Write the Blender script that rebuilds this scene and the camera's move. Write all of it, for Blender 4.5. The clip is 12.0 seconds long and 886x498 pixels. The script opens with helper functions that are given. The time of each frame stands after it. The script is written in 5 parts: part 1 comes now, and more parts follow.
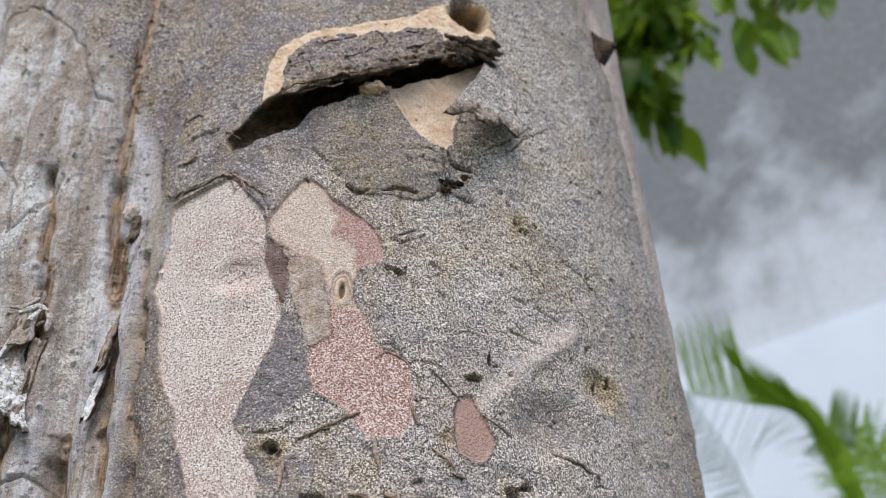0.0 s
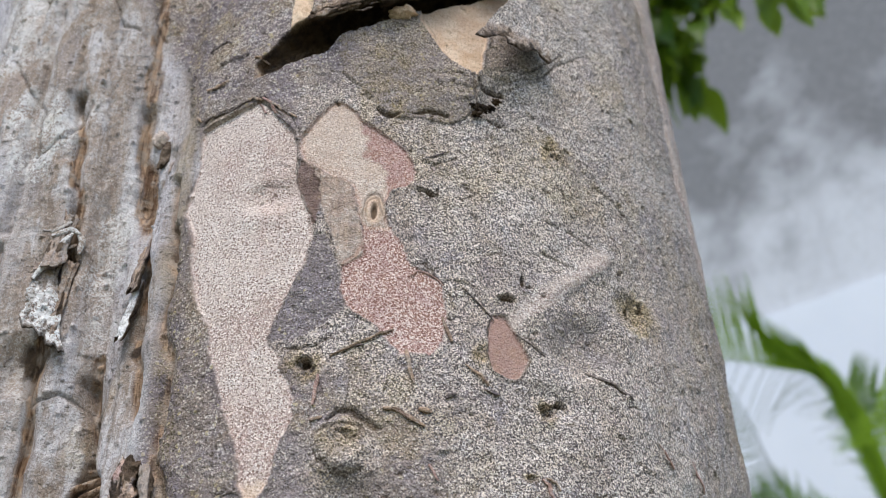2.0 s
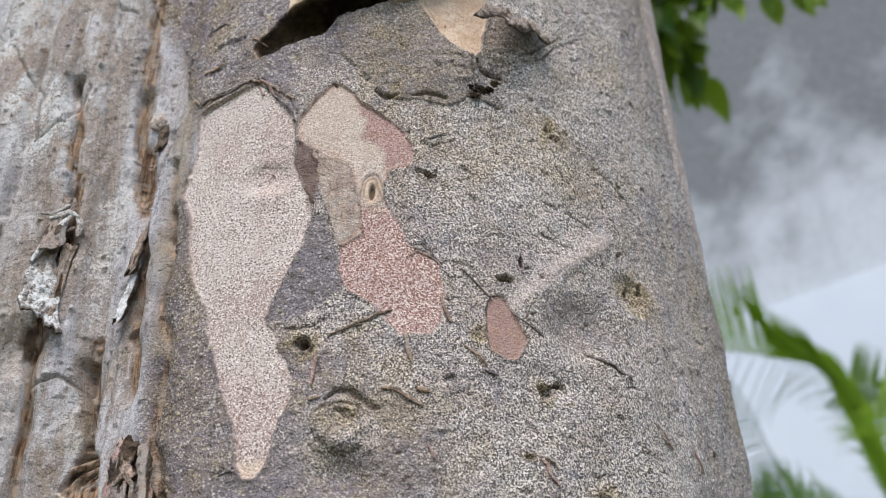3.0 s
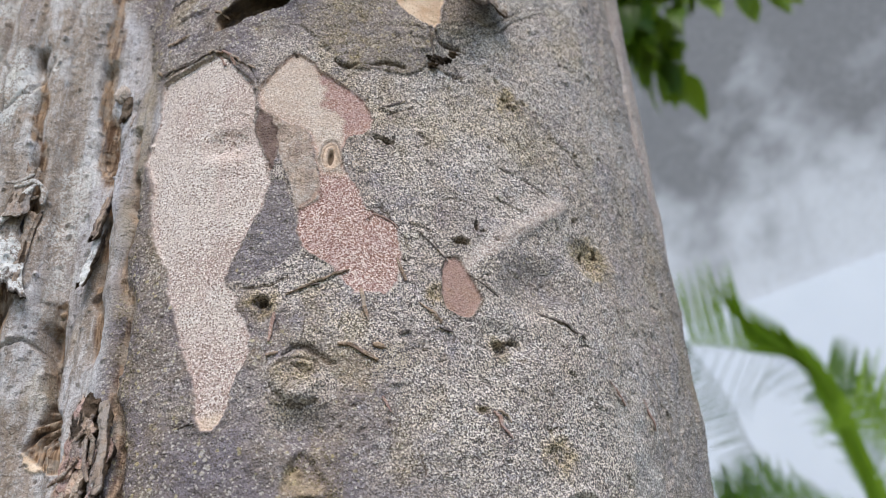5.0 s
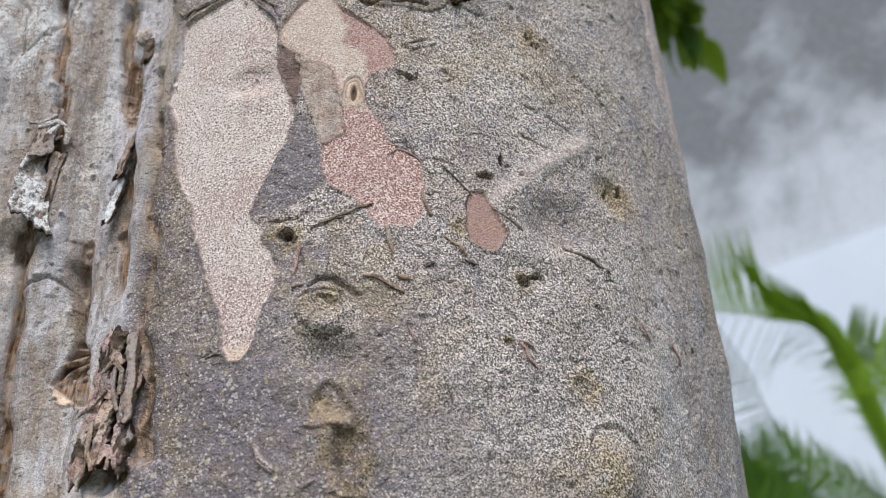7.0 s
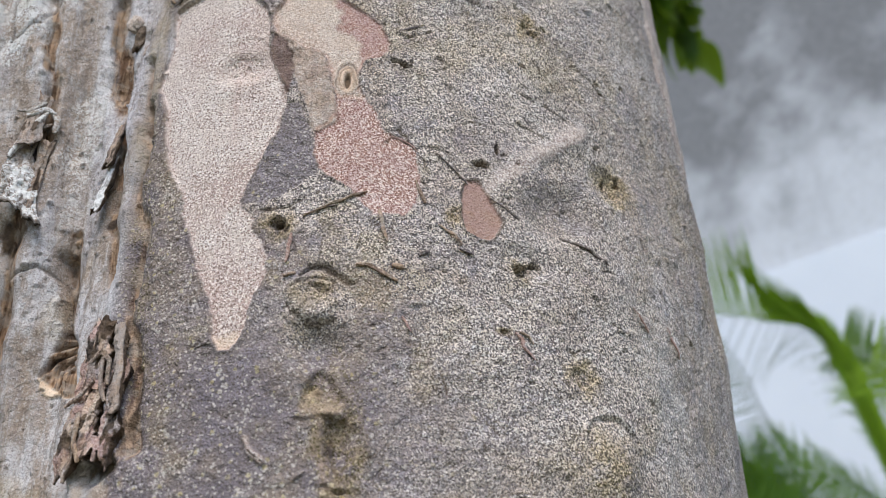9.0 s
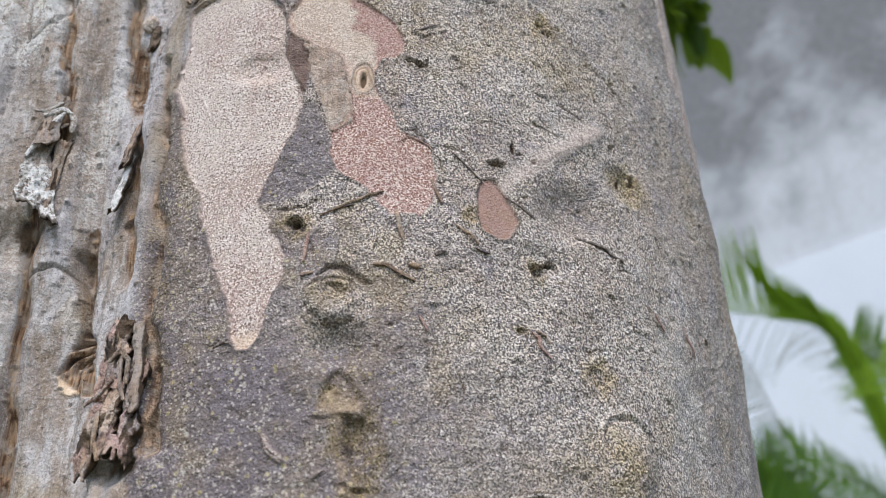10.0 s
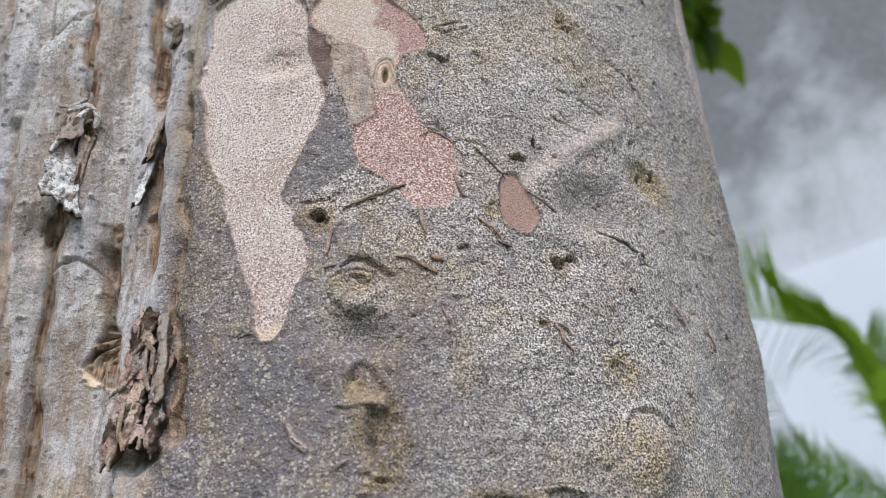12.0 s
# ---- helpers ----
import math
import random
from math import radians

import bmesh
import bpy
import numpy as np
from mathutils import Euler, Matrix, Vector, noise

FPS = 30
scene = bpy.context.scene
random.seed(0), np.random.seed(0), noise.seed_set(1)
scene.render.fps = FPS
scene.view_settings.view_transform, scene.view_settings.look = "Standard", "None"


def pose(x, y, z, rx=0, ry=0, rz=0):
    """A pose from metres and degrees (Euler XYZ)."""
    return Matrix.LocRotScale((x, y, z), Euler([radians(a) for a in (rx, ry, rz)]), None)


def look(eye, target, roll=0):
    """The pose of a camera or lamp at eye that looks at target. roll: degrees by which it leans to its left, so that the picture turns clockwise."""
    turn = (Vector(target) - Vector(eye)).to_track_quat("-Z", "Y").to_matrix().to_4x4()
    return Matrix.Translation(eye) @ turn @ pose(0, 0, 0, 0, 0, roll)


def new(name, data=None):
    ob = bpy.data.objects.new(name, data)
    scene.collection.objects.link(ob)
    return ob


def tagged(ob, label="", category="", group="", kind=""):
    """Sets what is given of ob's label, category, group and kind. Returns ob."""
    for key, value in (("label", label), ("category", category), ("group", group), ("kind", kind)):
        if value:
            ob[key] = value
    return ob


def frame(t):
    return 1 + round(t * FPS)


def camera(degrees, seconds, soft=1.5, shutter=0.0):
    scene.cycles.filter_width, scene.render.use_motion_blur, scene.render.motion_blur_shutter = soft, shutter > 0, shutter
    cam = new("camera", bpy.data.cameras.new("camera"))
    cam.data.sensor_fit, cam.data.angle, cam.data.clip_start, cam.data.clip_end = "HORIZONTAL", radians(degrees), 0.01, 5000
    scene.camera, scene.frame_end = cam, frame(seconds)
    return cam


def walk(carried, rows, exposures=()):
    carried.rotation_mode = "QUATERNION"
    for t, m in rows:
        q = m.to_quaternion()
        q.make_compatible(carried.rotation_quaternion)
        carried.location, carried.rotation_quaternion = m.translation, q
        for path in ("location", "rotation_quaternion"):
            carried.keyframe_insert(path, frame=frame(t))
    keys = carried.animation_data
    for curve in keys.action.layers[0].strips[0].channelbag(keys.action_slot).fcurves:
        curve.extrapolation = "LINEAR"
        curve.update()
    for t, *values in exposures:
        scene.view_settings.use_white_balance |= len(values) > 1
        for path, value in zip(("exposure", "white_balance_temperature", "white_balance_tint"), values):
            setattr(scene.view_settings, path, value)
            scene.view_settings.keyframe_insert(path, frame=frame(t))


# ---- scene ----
cam = camera(50.0, 12.0, soft=0.8)
# seconds, eye, and the turn of pose()
PATH = [
    (0, 0.0679, -0.5406, 1.4000, 124.18, 1.02, 0.69),
    (0.5, 0.0670, -0.5422, 1.3974, 123.56, 0.87, 0.85),
    (1, 0.0651, -0.5379, 1.3916, 123.55, 0.74, 1.03),
    (1.5, 0.0629, -0.5332, 1.3869, 123.01, 0.54, 1.29),
    (2, 0.0613, -0.5285, 1.3859, 122.13, 0.41, 1.55),
    (2.5, 0.0610, -0.5251, 1.3841, 121.71, 0.40, 1.82),
    (4.5, 0.0726, -0.5267, 1.3718, 121.63, 1.17, 1.08),
    (5, 0.0729, -0.5250, 1.3643, 121.65, 1.33, 1.02),
    (5.5, 0.0708, -0.5207, 1.3574, 121.24, 1.41, 1.23),
    (6, 0.0685, -0.5182, 1.3524, 120.37, 1.49, 1.27),
    (6.5, 0.0681, -0.5178, 1.3528, 119.99, 1.14, 1.88),
    (7, 0.0693, -0.5167, 1.3525, 119.89, 1.05, 2.02),
    (9, 0.0699, -0.5086, 1.3514, 120.02, 1.02, 1.80),
    (9.5, 0.0675, -0.5083, 1.3514, 119.93, 0.98, 1.93),
    (10, 0.0665, -0.5098, 1.3517, 119.87, 0.83, 2.20),
    (10.5, 0.0652, -0.5099, 1.3509, 120.09, 0.71, 2.37),
    (11, 0.0635, -0.5089, 1.3500, 120.23, 0.63, 2.43),
    (11.5, 0.0620, -0.5090, 1.3486, 120.25, 0.56, 2.52),
    (12, 0.0619, -0.5090, 1.3470, 120.18, 0.50, 2.73),
]
walk(cam, [(t, pose(x, y, z, a, b, c)) for t, x, y, z, a, b, c in PATH])
# the small, fast lens of a hand-held camera, focused on the bark
cam.data.dof.use_dof = True
cam.data.dof.focus_distance = 0.375
cam.data.dof.aperture_fstop = 11.5

# ---- light ----
world = bpy.data.worlds.new("sky")
scene.world = world
world.use_nodes = True
wn = world.node_tree.nodes
sky = wn.new("ShaderNodeTexSky")
sky.sky_type = "NISHITA"
sky.sun_disc = False
sky.sun_elevation, sky.sun_rotation = radians(54), radians(187)
wn["Background"].inputs["Strength"].default_value = 0.13
world.node_tree.links.new(sky.outputs[0], wn["Background"].inputs["Color"])
sun = new("sun", bpy.data.lights.new("sun", "SUN"))
sun.data.energy, sun.data.angle, sun.data.color = 1.4, radians(30), (1.0, 0.93, 0.85)
sun.matrix_world = look((-0.6, -5.0, 7.0), (0, 0, 0))
scene.view_settings.exposure = 0.83


# ---- node helpers ----
class Mat:
    """A small builder of node materials; coordinates are the object's own metres."""

    def __init__(self, name, rough=0.8, spec=0.3):
        self.m = bpy.data.materials.new(name)
        self.m.use_nodes = True
        self.n, self.l = self.m.node_tree.nodes, self.m.node_tree.links
        self.b = self.n["Principled BSDF"]
        self.b.inputs["Roughness"].default_value = rough
        self.b.inputs["Specular IOR Level"].default_value = spec
        self.co = self.n.new("ShaderNodeTexCoord").outputs["Object"]

    def put(self, value, socket):
        if isinstance(value, (int, float)):
            socket.default_value = value
        elif isinstance(value, tuple):
            socket.default_value = (*value, 1.0)
        else:
            self.l.new(value, socket)

    def stretch(self, x, y, z):
        n = self.n.new("ShaderNodeMapping")
        n.inputs["Scale"].default_value = (x, y, z)
        self.l.new(self.co, n.inputs["Vector"])
        return n.outputs[0]

    def noise(self, scale, detail=3.0, rough=0.55, co=None, warp=0.0):
        n = self.n.new("ShaderNodeTexNoise")
        n.inputs["Scale"].default_value = scale
        n.inputs["Detail"].default_value = detail
        n.inputs["Roughness"].default_value = rough
        n.inputs["Distortion"].default_value = warp
        self.l.new(co or self.co, n.inputs["Vector"])
        return n.outputs["Fac"]

    def cells(self, scale, co=None, feature="F1"):
        n = self.n.new("ShaderNodeTexVoronoi")
        n.feature = feature
        n.inputs["Scale"].default_value = scale
        self.l.new(co or self.co, n.inputs["Vector"])
        return n.outputs["Distance"]

    def step(self, x, lo, hi, a=0.0, b=1.0):
        n = self.n.new("ShaderNodeMapRange")
        n.interpolation_type = "SMOOTHSTEP"
        self.l.new(x, n.inputs["Value"])
        for key, value in (("From Min", lo), ("From Max", hi), ("To Min", a), ("To Max", b)):
            self.put(value, n.inputs[key])
        return n.outputs["Result"]

    def maths(self, op, a, b=0.0):
        n = self.n.new("ShaderNodeMath")
        n.operation = op
        self.put(a, n.inputs[0])
        self.put(b, n.inputs[1])
        return n.outputs[0]

    def mix(self, fac, a, b, kind="MIX"):
        n = self.n.new("ShaderNodeMix")
        n.data_type, n.blend_type = "RGBA", kind
        self.put(fac, n.inputs["Factor"])
        self.put(a, n.inputs[6])
        self.put(b, n.inputs[7])
        return n.outputs[2]

    def attr(self, name):
        n = self.n.new("ShaderNodeAttribute")
        n.attribute_name = name
        return n.outputs["Fac"]

    def chance(self):
        return self.n.new("ShaderNodeObjectInfo").outputs["Random"]

    def island(self):
        return self.n.new("ShaderNodeNewGeometry").outputs["Random Per Island"]

    def bump(self, height, strength, distance, under=None):
        n = self.n.new("ShaderNodeBump")
        self.put(strength, n.inputs["Strength"])
        n.inputs["Distance"].default_value = distance
        self.l.new(height, n.inputs["Height"])
        if under is not None:
            self.l.new(under, n.inputs["Normal"])
        return n.outputs[0]

    def done(self, color, normal=None, rough=None):
        self.put(color, self.b.inputs["Base Color"])
        if normal is not None:
            self.l.new(normal, self.b.inputs["Normal"])
        if rough is not None:
            self.put(rough, self.b.inputs["Roughness"])
        return self.m


def bark_material():
    k = Mat("bark", 0.85, 0.2)
    bare, pink, tan, dark, moss, wood, lobe, pale, pit, calm = (k.attr(a) for a in
        ("bare", "pink", "tan", "dark", "moss", "wood", "lobe", "pale", "pit", "calm"))
    less = lambda x: k.maths("SUBTRACT", 1.0, x)  # noqa: E731
    times = lambda a, b: k.maths("MULTIPLY", a, b)  # noqa: E731
    broad = k.noise(22, 3, 0.6)
    mid = k.noise(120, 4, 0.6)
    patchy = k.noise(300, 2, 0.5)
    grain = k.noise(950, 1.5, 0.5, warp=0.6)
    other = k.noise(1400, 1.0, 0.5)
    fine = k.noise(2200, 1, 0.6)
    flow = k.noise(60, 4, 0.6, k.stretch(1, 1, 0.12))
    fibre = k.noise(420, 3, 0.6, k.stretch(1, 1, 0.07))
    # granules: each cell its own brightness, darker in the seams
    cell = k.n.new("ShaderNodeTexVoronoi")
    cell.inputs["Scale"].default_value = 1080
    bend = k.n.new("ShaderNodeVectorMath")
    bend.operation = "MULTIPLY_ADD"
    wobble = k.n.new("ShaderNodeTexNoise")
    wobble.inputs["Scale"].default_value = 700
    k.l.new(k.co, wobble.inputs["Vector"])
    k.l.new(wobble.outputs["Color"], bend.inputs[0])
    bend.inputs[1].default_value = (0.0012, 0.0012, 0.0012)
    k.l.new(k.co, bend.inputs[2])
    k.l.new(bend.outputs[0], cell.inputs["Vector"])
    tone = k.n.new("ShaderNodeSeparateColor")
    k.l.new(cell.outputs["Color"], tone.inputs[0])
    seam = k.step(cell.outputs["Distance"], 0.30, 0.62)
    granule = k.maths("SUBTRACT", times(k.maths("SUBTRACT", tone.outputs[0], 0.5), 0.20), times(seam, 0.10))
    # round grains, dark or light, each in its own cell
    def grains(scale, share):
        dot = k.n.new("ShaderNodeTexVoronoi")
        dot.inputs["Scale"].default_value = scale
        k.l.new(bend.outputs[0], dot.inputs["Vector"])
        own = k.n.new("ShaderNodeSeparateColor")
        k.l.new(dot.outputs["Color"], own.inputs[0])
        return times(k.step(dot.outputs["Distance"], 0.43, 0.33), k.step(own.outputs[1], share, share - 0.1))

    freckle, grit, fleck, pore = grains(860, 0.8), grains(760, 0.4), grains(430, 0.25), grains(1050, 0.95)
    # grey skin, flecked light and dark
    ground = k.mix(k.step(broad, 0.35, 0.65), (0.55, 0.455, 0.375), (0.57, 0.50, 0.45))
    ground = k.mix(times(k.step(mid, 0.45, 0.72), 0.7), ground, (0.325, 0.290, 0.29))
    ground = k.mix(times(k.step(patchy, 0.55, 0.66), 0.5), ground, (0.52, 0.425, 0.33))
    tint = k.noise(48, 3, 0.6)
    ground = k.mix(times(k.step(tint, 0.54, 0.66), 0.65), ground, (0.50, 0.425, 0.315))
    ground = k.mix(times(k.step(tint, 0.46, 0.36), 0.7), ground, (0.335, 0.305, 0.33))
    ground = k.mix(times(k.step(flow, 0.55, 0.66), 0.55), ground, (0.44, 0.35, 0.275))
    ground = k.mix(times(k.step(k.noise(75, 4, 0.65), 0.56, 0.66), 0.55), ground, (0.34, 0.275, 0.30))
    ground = k.mix(times(pale, 0.45), ground, (0.58, 0.53, 0.48))
    still = k.mix(k.step(tint, 0.40, 0.60), (0.24, 0.20, 0.21), (0.295, 0.23, 0.17))
    still = k.mix(times(k.step(mid, 0.5, 0.7), 0.5), still, (0.36, 0.33, 0.32))
    still = k.mix(times(k.step(patchy, 0.42, 0.34), 0.45), still, (0.17, 0.14, 0.12))
    ground = k.mix(calm, ground, still)
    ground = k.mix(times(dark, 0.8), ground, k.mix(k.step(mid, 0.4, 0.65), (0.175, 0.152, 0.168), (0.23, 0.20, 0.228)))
    dens = k.maths("ADD", times(k.step(broad, 0.3, 0.7), 0.05), times(k.step(mid, 0.3, 0.75), 0.05))
    dens = k.maths("SUBTRACT", k.maths("ADD", dens, times(pale, 0.15)), times(k.step(k.noise(34, 4, 0.65), 0.46, 0.66), 0.12))
    speck = k.maths("SUBTRACT", k.maths("ADD", k.maths("ADD", grain, granule), dens), times(dark, 0.085))
    light = times(times(k.step(k.maths("SUBTRACT", speck, times(calm, 0.03)), 0.525, 0.585), less(k.maths("MAXIMUM", times(lobe, 0.45), times(dark, 0.65)))), less(times(calm, 0.45)))
    col = k.mix(light, ground, k.mix(k.step(mid, 0.4, 0.7), (0.78, 0.68, 0.585), (0.83, 0.765, 0.70)))
    col = k.mix(times(k.step(k.maths("SUBTRACT", other, times(seam, 0.06)), 0.452, 0.402), less(times(k.maths("MAXIMUM", lobe, k.maths("MAXIMUM", times(calm, 0.7), times(dark, 0.4))), 0.62))), col, (0.155, 0.132, 0.128))
    col = k.mix(times(times(freckle, less(times(lobe, 0.8))), k.step(mid, 0.3, 0.6, 0.35, 0.72)), col, (0.115, 0.088, 0.07))
    col = k.mix(times(times(grit, less(times(lobe, 0.7))), k.maths("MAXIMUM", times(calm, 0.6), times(dark, 0.45))), col, (0.66, 0.60, 0.53))
    col = k.mix(times(times(fleck, less(lobe)), times(k.maths("MAXIMUM", calm, dark), 0.6)), col, k.mix(k.step(patchy, 0.45, 0.55), (0.62, 0.57, 0.50), (0.50, 0.42, 0.22)))
    # the fluted lobe: long grey, lavender and brown streaks, crusty in places
    wide = k.noise(26, 4, 0.6, k.stretch(1, 1, 0.2))
    soft = k.noise(85, 4, 0.62, k.stretch(1, 1, 0.3))
    streak = k.mix(k.step(flow, 0.36, 0.60), (0.30, 0.24, 0.195), (0.47, 0.43, 0.41))
    streak = k.mix(times(k.step(wide, 0.47, 0.58), 0.7), streak, (0.335, 0.255, 0.19))
    streak = k.mix(times(k.step(wide, 0.49, 0.40), 0.8), streak, (0.52, 0.50, 0.525))
    streak = k.mix(times(k.step(soft, 0.50, 0.66), 0.75), streak, (0.62, 0.60, 0.60))
    streak = k.mix(times(k.step(soft, 0.46, 0.34), 0.6), streak, (0.27, 0.235, 0.225))
    streak = k.mix(times(k.step(fibre, 0.55, 0.66), 0.4), streak, (0.20, 0.145, 0.105))
    streak = k.mix(times(k.step(fibre, 0.44, 0.34), 0.3), streak, (0.66, 0.63, 0.62))
    streak = k.mix(times(k.step(patchy, 0.60, 0.67), 0.4), streak, (0.22, 0.17, 0.14))
    streak = k.mix(times(k.step(grain, 0.52, 0.62), 0.3), streak, (0.70, 0.67, 0.65))
    streak = k.mix(times(k.step(other, 0.44, 0.38), 0.4), streak, (0.17, 0.135, 0.115))
    streak = k.mix(times(fleck, 0.15), streak, (0.16, 0.125, 0.105))
    streak = k.mix(times(dark, 0.8), streak, k.mix(k.step(soft, 0.4, 0.6), (0.20, 0.155, 0.115), (0.30, 0.245, 0.19)))
    col = k.mix(lobe, col, k.mix(times(times(light, pale), 0.9), streak, (0.74, 0.72, 0.71)))
    col = k.mix(times(times(lobe, pale), k.step(k.maths("ADD", times(grain, 0.5), times(mid, 0.5)), 0.42, 0.54)), col, (0.74, 0.735, 0.71))
    # yellow-green film
    col = k.mix(times(moss, k.step(mid, 0.36, 0.6, 0.2, 0.9)), col, (1.0, 0.88, 0.62), "MULTIPLY")
    col = k.mix(times(moss, k.step(k.maths("ADD", times(mid, 0.6), times(grain, 0.4)), 0.46, 0.58, 0.0, 0.2)), col, (0.36, 0.30, 0.16))
    col = k.mix(times(times(moss, freckle), 0.7), col, (0.10, 0.085, 0.03))
    # newly bared inner bark
    vein = k.step(k.maths("ADD", k.noise(1700, 1, 0.5, warp=1.0), granule), 0.42, 0.50)
    even = k.step(broad, 0.40, 0.60, 0.6, 0.3)
    b_dark = k.mix(k.step(broad, 0.4, 0.62), (0.33, 0.24, 0.20), (0.34, 0.205, 0.17))
    b_lite = k.mix(k.step(mid, 0.35, 0.7), (0.80, 0.69, 0.61), (0.86, 0.77, 0.70))
    b_lite = k.mix(times(k.step(flow, 0.55, 0.7), 0.4), b_lite, (0.66, 0.47, 0.42))
    col = k.mix(bare, col, k.mix(k.maths("MAXIMUM", vein, even), b_dark, b_lite))
    col = k.mix(times(times(bare, pore), k.step(mid, 0.3, 0.62, 0.55, 1.0)), col, (0.26, 0.17, 0.135))
    worn = k.step(k.maths("ADD", times(mid, 0.5), times(broad, 0.5)), 0.4, 0.58, 0.6, 1.0)
    p_dark = k.mix(k.step(mid, 0.4, 0.65), (0.45, 0.28, 0.245), (0.41, 0.24, 0.185))
    col = k.mix(pink, col, k.mix(times(times(vein, worn), less(times(calm, 0.75))), p_dark, (0.84, 0.69, 0.62)))
    col = k.mix(times(times(pink, pore), less(times(calm, 0.6))), col, (0.27, 0.13, 0.10))
    t_col = k.mix(k.step(mid, 0.3, 0.7), (0.66, 0.45, 0.29), (0.82, 0.65, 0.48))
    col = k.mix(tan, col, k.mix(times(k.step(other, 0.42, 0.36), 0.5), t_col, (0.34, 0.21, 0.13)))
    # weathered fibrous wood, then near-black rot and the painted shade of hollows
    w_col = k.mix(k.step(fibre, 0.38, 0.62), (0.13, 0.072, 0.042), (0.46, 0.315, 0.205))
    col = k.mix(wood, col, k.mix(times(k.step(mid, 0.48, 0.62), 0.7), w_col, (0.38, 0.33, 0.28)))
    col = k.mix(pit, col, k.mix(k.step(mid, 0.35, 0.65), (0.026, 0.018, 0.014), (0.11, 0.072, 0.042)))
    flat = less(times(tan, 0.6))
    n1 = k.bump(k.maths("SUBTRACT", k.maths("ADD", times(grain, 0.6), k.maths("SUBTRACT", k.maths("ADD", times(fine, 0.25), times(times(fleck, lobe), 0.7)), times(times(pore, k.maths("MAXIMUM", bare, pink)), 0.7))), times(seam, times(less(lobe), 0.2))), times(times(flat, 1.0), less(times(k.maths("MAXIMUM", bare, pink), 0.2))), 0.0010)
    n2 = k.bump(patchy, times(times(less(times(lobe, 0.5)), less(times(k.maths("MAXIMUM", bare, pink), 0.9))), 0.6), 0.0022, n1)
    n3 = k.bump(fibre, times(k.maths("MAXIMUM", wood, times(lobe, 0.35)), 0.9), 0.0014, n2)
    return k.done(col, n3)


BARK = bark_material()

# ---- the trunk's skin ----
# the trunk's skin: s runs round it and v up it, both in millimetres from one origin, h stands off it
RADIUS, TAPER, Z_REF = 0.206, 0.020, 1.7689
TH = np.arange(-180.0, 180.01, 0.25)
LOBE = np.interp(TH, [-180, -140, -75, -42, -36, -34, -32, -30, -27, -24.5, -21, -15, -8, 0, 180],
                 [0, 0, 62, 30, 15, 9, 2, -6, -15, -19, -14, -8, -3, 0, 0])
LOBE = np.convolve(np.pad(LOBE, 6, mode="edge"), np.hanning(15)[1:-1] / np.hanning(15).sum(), "valid") / 1000
ARC = np.concatenate([[0], np.cumsum(np.hypot(np.diff(LOBE), np.radians(0.25) * (0.209 + (LOBE[1:] + LOBE[:-1]) / 2)))]) * 1000
ARC -= np.interp(0, TH, ARC)
SLOPE = np.arctan(np.gradient(LOBE, np.radians(TH)) / (0.209 + LOBE))


def skin(s, v, h=0.0):
    """World place of a point of the trunk's skin, h millimetres off it."""
    s, v, h = np.broadcast_arrays(np.asarray(s, float), np.asarray(v, float), np.asarray(h, float))
    z = 1.6 + v / 1000
    ref = np.interp(s, ARC, TH)
    low = np.clip(z, 1.2, 2.0)
    th = np.radians(ref - 20 * (1.65 - low) * np.clip(-ref / 20, 0, 1) * np.clip((180 + ref) / 60, 0, 1))
    flare = 0.09 * np.clip(0.55 - z, 0, 1) ** 2 / 0.3
    lean = np.interp(s, ARC, SLOPE)
    r = RADIUS - TAPER * (z - Z_REF) + np.interp(s, ARC, LOBE) + flare + h / 1000 * np.cos(lean)
    th = th - h / 1000 * np.sin(lean) / 0.209
    return np.stack([r * np.sin(th), -r * np.cos(th), z], -1)


def lattice(i, j, seed):
    x = np.sin(i * 127.1 + j * 311.7 + seed * 74.7) * 43758.5453
    return x - np.floor(x)


def wave(x, y, seed=0):
    """Smooth noise from -1 to 1 with cells of size 1."""
    i, j = np.floor(x), np.floor(y)
    a, b = x - i, y - j
    a, b = a * a * a * (a * (a * 6 - 15) + 10), b * b * b * (b * (b * 6 - 15) + 10)
    lo = lattice(i, j, seed) * (1 - a) + lattice(i + 1, j, seed) * a
    hi = lattice(i, j + 1, seed) * (1 - a) + lattice(i + 1, j + 1, seed) * a
    return 2 * (lo * (1 - b) + hi * b) - 1


def fractal(x, y, seed=0, octaves=4, fall=0.5):
    return sum(fall**n * wave(x * 2**n + 17.3 * n, y * 2**n - 9.1 * n, seed + n) for n in range(octaves))


def smooth(x, lo, hi):
    t = np.clip((x - lo) / (hi - lo), 0, 1)
    return t * t * (3 - 2 * t)


def ellipse(S, V, s, v, a, b, turn=0.0):
    """1 in the middle of an ellipse, 0 on its rim, negative beyond."""
    c, d = math.cos(radians(turn)), math.sin(radians(turn))
    x, y = (S - s) * c + (V - v) * d, (V - v) * c - (S - s) * d
    return 1 - np.hypot(x / a, y / b)


